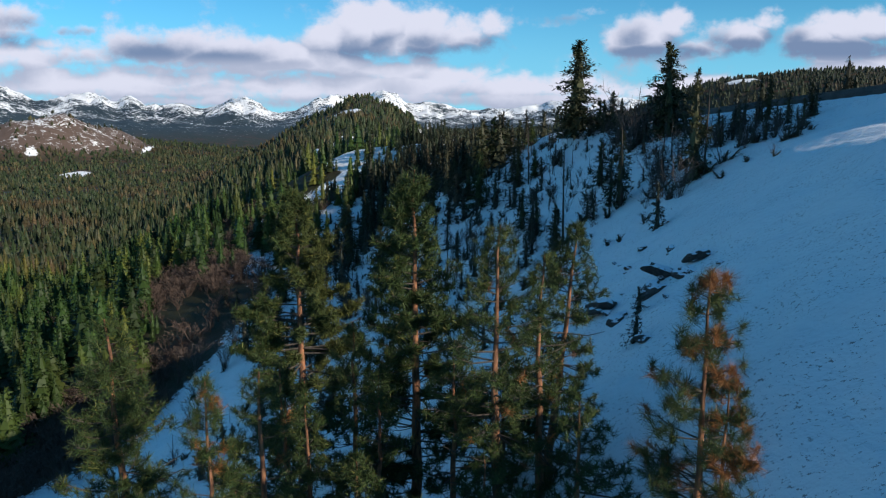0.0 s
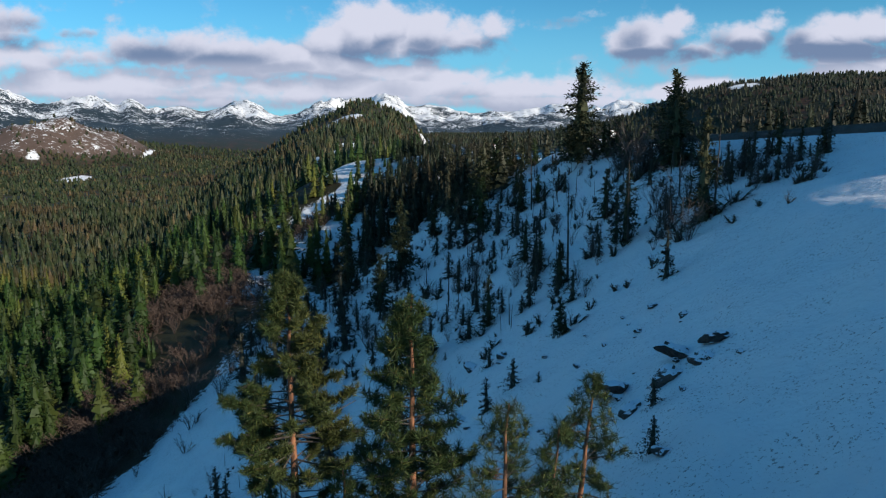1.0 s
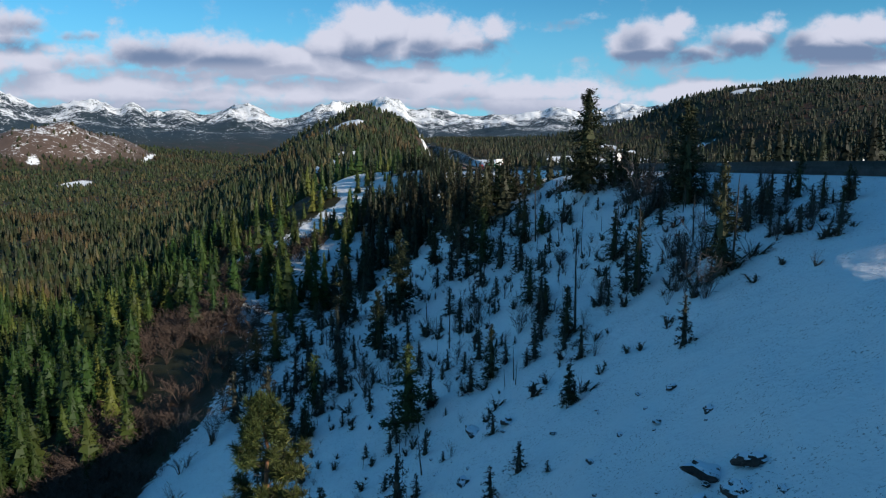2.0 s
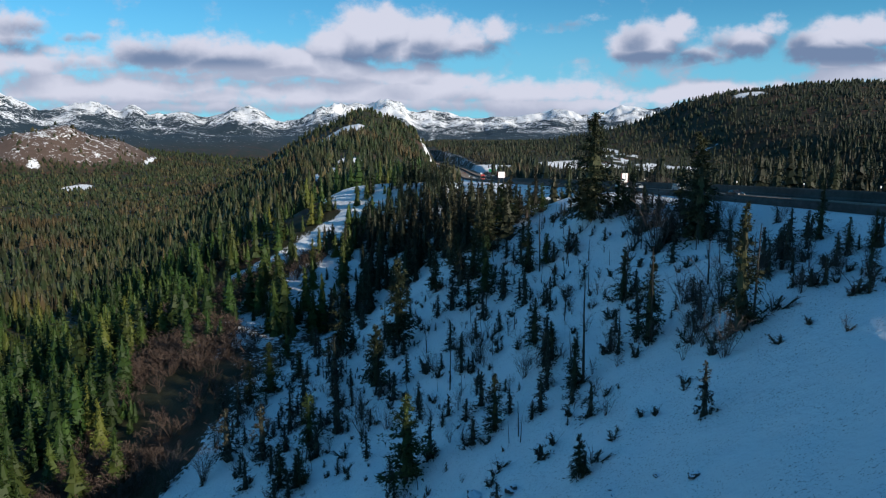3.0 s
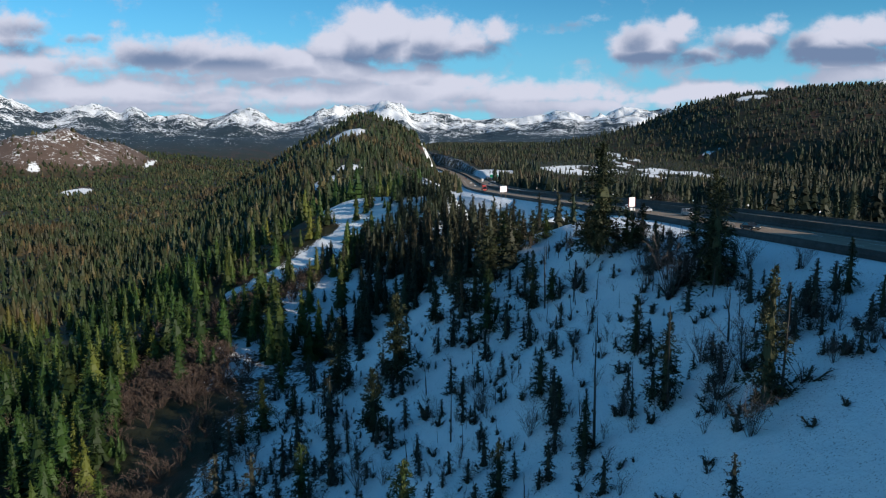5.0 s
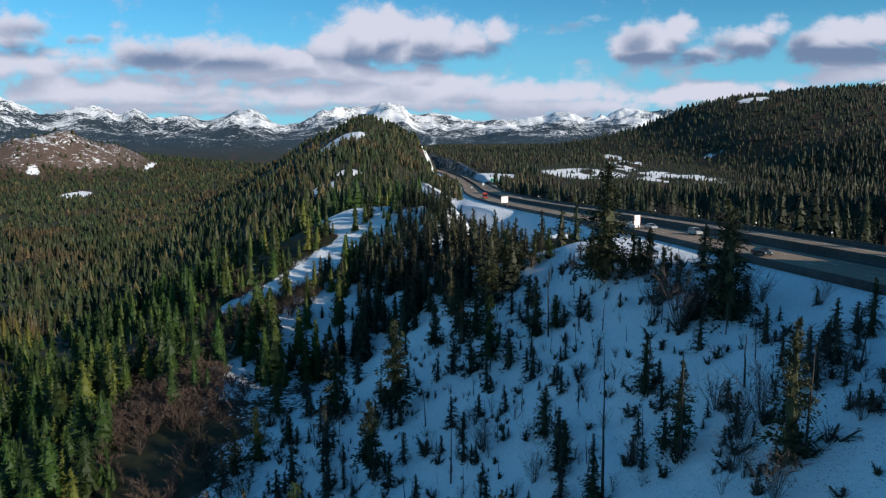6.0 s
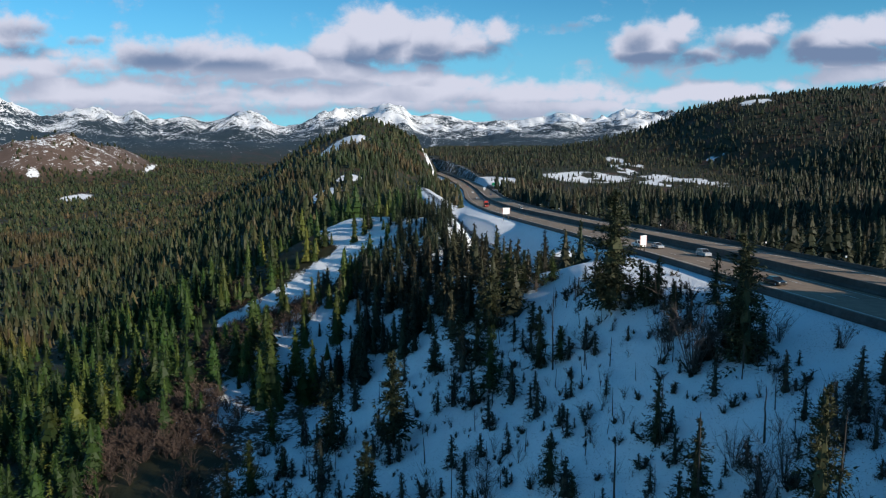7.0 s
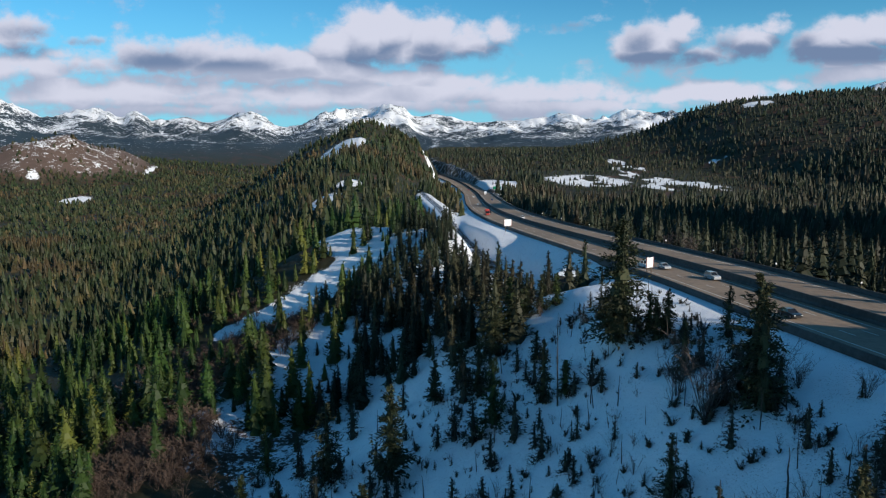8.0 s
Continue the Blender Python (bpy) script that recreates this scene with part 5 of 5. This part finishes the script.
def make_portal():
    ob = empty("tunnel_portal", pose(33.0, 239.0, -11.0, 0, 0, 64))
    for side in (-1, 1):
        b = Build()
        b.box((side * 3.6 - 0.6, -12, 0), (side * 3.6 + 0.6, 1.0, 6.4), chamfer=0.06)
        part("side_wall", b.mesh("side_wall", CONCRETE), ob)
    b = Build()
    b.box((-4.6, -12, 6.4), (4.6, 1.4, 7.3), chamfer=0.08)
    part("roof_slab", b.mesh("roof_slab", CONCRETE), ob)
    bm = bmesh.new()
    bmesh.ops.create_grid(bm, x_segments=16, y_segments=20, size=1.0)
    for v in bm.verts:
        px, py = v.co.x * 4.5, -5.3 + v.co.y * 6.5
        edge = min(1, (4.6 - abs(px)) / 0.7) * min(1, (6.6 - abs(py + 5.3)) / 0.8)
        v.co = (px, py, 7.3 + 0.75 * max(edge, 0) + 0.25 * noise.noise(Vector((px * 0.5, py * 0.4, 2))))
    me = bpy.data.meshes.new("snow_cap")
    bm.to_mesh(me)
    bm.free()
    me.materials.append(SNOW)
    part("snow_cap", me, ob, "thick white snow on the roof")
    tagged(ob, label="grey concrete rail tunnel mouth under a snow cap", category="tunnel")


make_portal()


def road_sign(x, y, width, height, base, centre, turn, face, name="road_sign", label=""):
    foot = ground_z(x, y)
    ob = empty(name, pose(x, y, foot, 0, 0, turn))
    for s in (-0.32, 0.32):
        b = Build()
        b.box((s * width - 0.09, -0.09, -0.6), (s * width + 0.09, 0.09, centre - foot + height * 0.4))
        part("post", b.mesh("post", TIMBER), ob)
    b = Build()
    b.box((-width / 2, -0.22, centre - foot - height / 2), (width / 2, -0.12, centre - foot + height / 2), chamfer=0.02)
    panel = part("panel", b.mesh("panel", face), ob)
    for s in (-0.25, 0.25):
        b = Build()
        b.box((-width / 2 + 0.05, -0.12, centre - foot + s * height - 0.06), (width / 2 - 0.05, -0.06, centre - foot + s * height + 0.06))
        part("brace", b.mesh("brace", STEEL), panel)
    for s in (-1, 1):
        b = Build()
        b.box((s * width / 2 - 0.05, -0.25, centre - foot - height / 2), (s * width / 2 + 0.05, -0.10, centre - foot + height / 2))
        part("edge_trim", b.mesh("edge_trim", RED), panel, "thin faded red edge")
    return tagged(ob, label=label, category="sign", group="highway signs")


RED = material("faded_red_paint", plain_look((0.30, 0.06, 0.05), (0.40, 0.10, 0.08), 2.0, 0.5, 0.0, 0.0))
road_sign(48.7, 209.0, 2.0, 2.5, 0, 4.7, 25, WHITE, label="plain white highway sign panel on two posts")
road_sign(25.5, 342.0, 3.3, 2.8, 0, -1.4, 15, WHITE, label="wide plain white sign panel beside the highway")
road_sign(58.0, 904.0, 10.0, 5.0, 0, -26.0, 5, GREEN, "guide_sign", "large green highway guide sign on posts")


def utility_pole(x, y, h):
    ob = empty("utility_pole", pose(x, y, ground_z(x, y) - 0.2))
    b = Build()
    b.tube([(0, 0, -0.8), (0, 0, h * 0.5), (0.03, 0, h)], [0.16, 0.14, 0.11], 8)
    part("pole", b.mesh("pole", TIMBER, True), ob)
    b = Build()
    b.box((-1.1, -0.07, h - 0.75), (1.1, 0.07, h - 0.58))
    part("crossarm", b.mesh("crossarm", TIMBER), ob)
    for s in (-0.95, -0.35, 0.4, 0.95):
        b = Build()
        b.tube([(s, 0, h - 0.6), (s, 0, h - 0.42), (s, 0, h - 0.36)], [0.05, 0.06, 0.02], 6)
        part("insulator", b.mesh("insulator", WHITE), ob)
    return tagged(ob, label="weathered wooden utility pole with a crossarm", category="pole", group="utility poles")


utility_pole(28.0, 226.0, 8.0)
utility_pole(15.5, 262.0, 7.0)


def marker_post(x, y, z, h):
    ob = empty("marker_post", pose(x, y, z))
    b = Build()
    b.tube([(0, 0, -0.3), (0, 0, h)], [0.05, 0.045], 6)
    part("post", b.mesh("post", TIMBER), ob)
    b = Build()
    b.box((-0.18, -0.06, h - 0.45), (0.18, -0.03, h), chamfer=0.01)
    part("reflector", b.mesh("reflector", WHITE), ob, "small white reflector plate")
    tagged(ob, label="slim snow marker post beside the highway barrier", category="post", group="snow marker posts")


for y in (110, 135, 160, 185, 215, 245, 275, 310, 350, 395, 440):
    x = float(road_x(y)) + ROAD_HALF + 0.9
    marker_post(x, float(y), ground_z(x, y), 3.4)

# ---- vehicles ----


def paint(name, colour):
    def build(t, b):
        n = noise_of(t, 2.0, 4.0)
        t.links.new(mix_colour(t, n, colour, tuple(min(1, c * 1.15 + 0.004) for c in colour)), b.inputs["Base Color"])
        b.inputs["Roughness"].default_value = 0.3
        b.inputs["Coat Weight"].default_value = 0.5
    return material(name, build)


PAINTS = {k: paint(k + "_car_paint", c) for k, c in dict(black=(0.012, 0.013, 0.015), white=(0.72, 0.73, 0.74), silver=(0.36, 0.37, 0.39), red=(0.35, 0.04, 0.03), blue=(0.05, 0.09, 0.18)).items()}
LAMP = material("headlamp_lens", plain_look((0.6, 0.6, 0.58), (0.75, 0.75, 0.72), 3.0, 0.15, 0.0, 0.0))
TAIL = material("tail_lamp_lens", plain_look((0.25, 0.01, 0.01), (0.35, 0.02, 0.02), 3.0, 0.2, 0.0, 0.0))


def hull(profile, half, inset):
    """Body from a side profile of (along, up, width share), rounded at the flanks."""
    b = Build()
    n = len(profile)
    v = []
    for s, k in ((-1, 1.0), (1, 1.0)):
        v += [(s * half * w, a, u) for a, u, w in profile]
    f = []
    for i in range(n):
        j = (i + 1) % n
        f += [(i, j, n + i), (j, n + j, n + i)]
    for i in range(1, n - 1):
        f += [(0, i + 1, i), (n, n + i, n + i + 1)]
    b.add(v, f)
    return b


def car(x, y, heading, colour, kind="sedan"):
    z = float(road_z(y)) + 0.01
    grade = math.degrees(math.atan(0.05))
    ob = empty("car", pose(x, y, z, 0, 0, heading) @ pose(0, 0, 0, grade))
    tall = {"sedan": 1.45, "suv": 1.75, "pickup": 1.85, "truck": 3.6}[kind]
    ln = {"sedan": 4.7, "suv": 4.8, "pickup": 5.6, "truck": 9.0}[kind]
    half, belt = (0.92, 0.92 if kind == "sedan" else 1.08) if kind != "truck" else (1.2, 1.3)
    body = hull([(-ln / 2, 0.32, 0.94), (-ln / 2 - 0.02, belt - 0.22, 0.94), (-ln / 2 + 0.12, belt - 0.02, 0.9), (ln * 0.18, belt, 0.97), (ln / 2 - 0.25, belt - 0.12, 0.92), (ln / 2, belt - 0.32, 0.9), (ln / 2, 0.3, 0.92), (ln / 2 - 0.2, 0.22, 0.94), (-ln / 2 + 0.2, 0.22, 0.94)], half, 0)
    body = part("body", body.mesh("body", PAINTS[colour]), ob)
    if kind == "truck":
        b = Build()
        b.box((-1.22, -ln / 2, 1.1), (1.22, ln * 0.2, tall), chamfer=0.05)
        part("cargo_box", b.mesh("cargo_box", PAINTS[colour]), ob)
        c0, c1, r0, r1, tall = ln * 0.22, ln * 0.47, ln * 0.24, ln * 0.40, 2.6
    elif kind == "sedan":
        c0, c1, r0, r1 = -ln * 0.36, ln * 0.22, -ln * 0.22, ln * 0.04
    elif kind == "suv":
        c0, c1, r0, r1 = -ln * 0.47, ln * 0.22, -ln * 0.42, ln * 0.06
    else:
        c0, c1, r0, r1 = -ln * 0.12, ln * 0.22, -ln * 0.08, ln * 0.08
    lo, hi = half * 0.92, half * 0.74
    roof = Build()
    roof.box((-hi, r0, tall - 0.07), (hi, r1, tall), chamfer=0.03)
    roof = part("roof", roof.mesh("roof", PAINTS[colour]), ob)
    for s in (-1, 1):
        for a, bb in ((c0, r0), (c1, r1)):
            p = Build()
            p.tube([(s * lo, a, belt - 0.03), (s * hi, bb, tall - 0.03)], [0.05, 0.05], 5)
            part("pillar", p.mesh("pillar", PAINTS[colour]), roof)
        w = Build()
        w.add([(s * lo, c0, belt - 0.02), (s * lo, c1, belt - 0.02), (s * hi, r1, tall - 0.05), (s * hi, r0, tall - 0.05)], [(0, 1, 2), (0, 2, 3)])
        part("side_window", w.mesh("side_window", GLASS), ob)
        for a, m, nm in ((ln / 2 - 0.04, LAMP, "headlight"), (-ln / 2 - 0.02, TAIL, "tail_light")):
            q = Build()
            q.box((s * half * 0.68 - 0.17, a - 0.06, belt - 0.36), (s * half * 0.68 + 0.17, a + 0.06, belt - 0.2), chamfer=0.03)
            part(nm, q.mesh(nm, m), body)
        for a in (-ln * 0.30, ln * 0.31):
            t = Build()
            t.tube([(s * half * 0.98, a, 0.33), (s * half * 0.74, a, 0.33)], [0.33, 0.33], 14)
            tyre = part("tyre", t.mesh("tyre", RUBBER), ob)
            t = Build()
            t.tube([(s * half * 0.995, a, 0.33), (s * half * 0.95, a, 0.33)], [0.2, 0.21], 10)
            part("rim", t.mesh("rim", STEEL), tyre)
    for a, bb, nm in ((c1, r1, "windscreen"), (c0, r0, "rear_window")):
        w = Build()
        w.add([(-lo, a, belt - 0.02), (lo, a, belt - 0.02), (hi, bb, tall - 0.05), (-hi, bb, tall - 0.05)], [(0, 1, 2), (0, 2, 3)])
        part(nm, w.mesh(nm, GLASS), ob)
    word = {"sedan": "sedan", "suv": "wagon", "pickup": "pickup truck", "truck": "box truck"}[kind]
    return tagged(ob, label=f"{colour} {word} driving on the dry highway", category="truck" if kind == "truck" else "car", group="vehicles on the highway")


def lane_car(y, side, colour, kind, away=False):
    slope = (float(road_x(y + 2)) - float(road_x(y - 2))) / 4
    turn = math.degrees(math.atan2(-slope, 1.0))
    car(float(road_x(y)) + side, y, turn + (0 if away else 180), colour, kind)


CARS = [(161.5, -11.2, "black", "sedan", False), (203.0, -4.3, "silver", "suv", False), (221.0, -7.7, "silver", "sedan", False),
        (224.0, -11.4, "white", "pickup", False), (428.0, 4.2, "white", "sedan", True), (462.0, -11.4, "red", "truck", False), (480.0, -7.8, "black", "suv", False),
        (604.0, -7.8, "white", "sedan", False), (690.0, 7.6, "blue", "sedan", True), (770.0, -7.8, "white", "suv", False), (850.0, 7.6, "white", "truck", True), (930.0, -6.0, "red", "sedan", False)]
for y, side, colour, kind, away in CARS:
    lane_car(y, side, colour, kind, away)
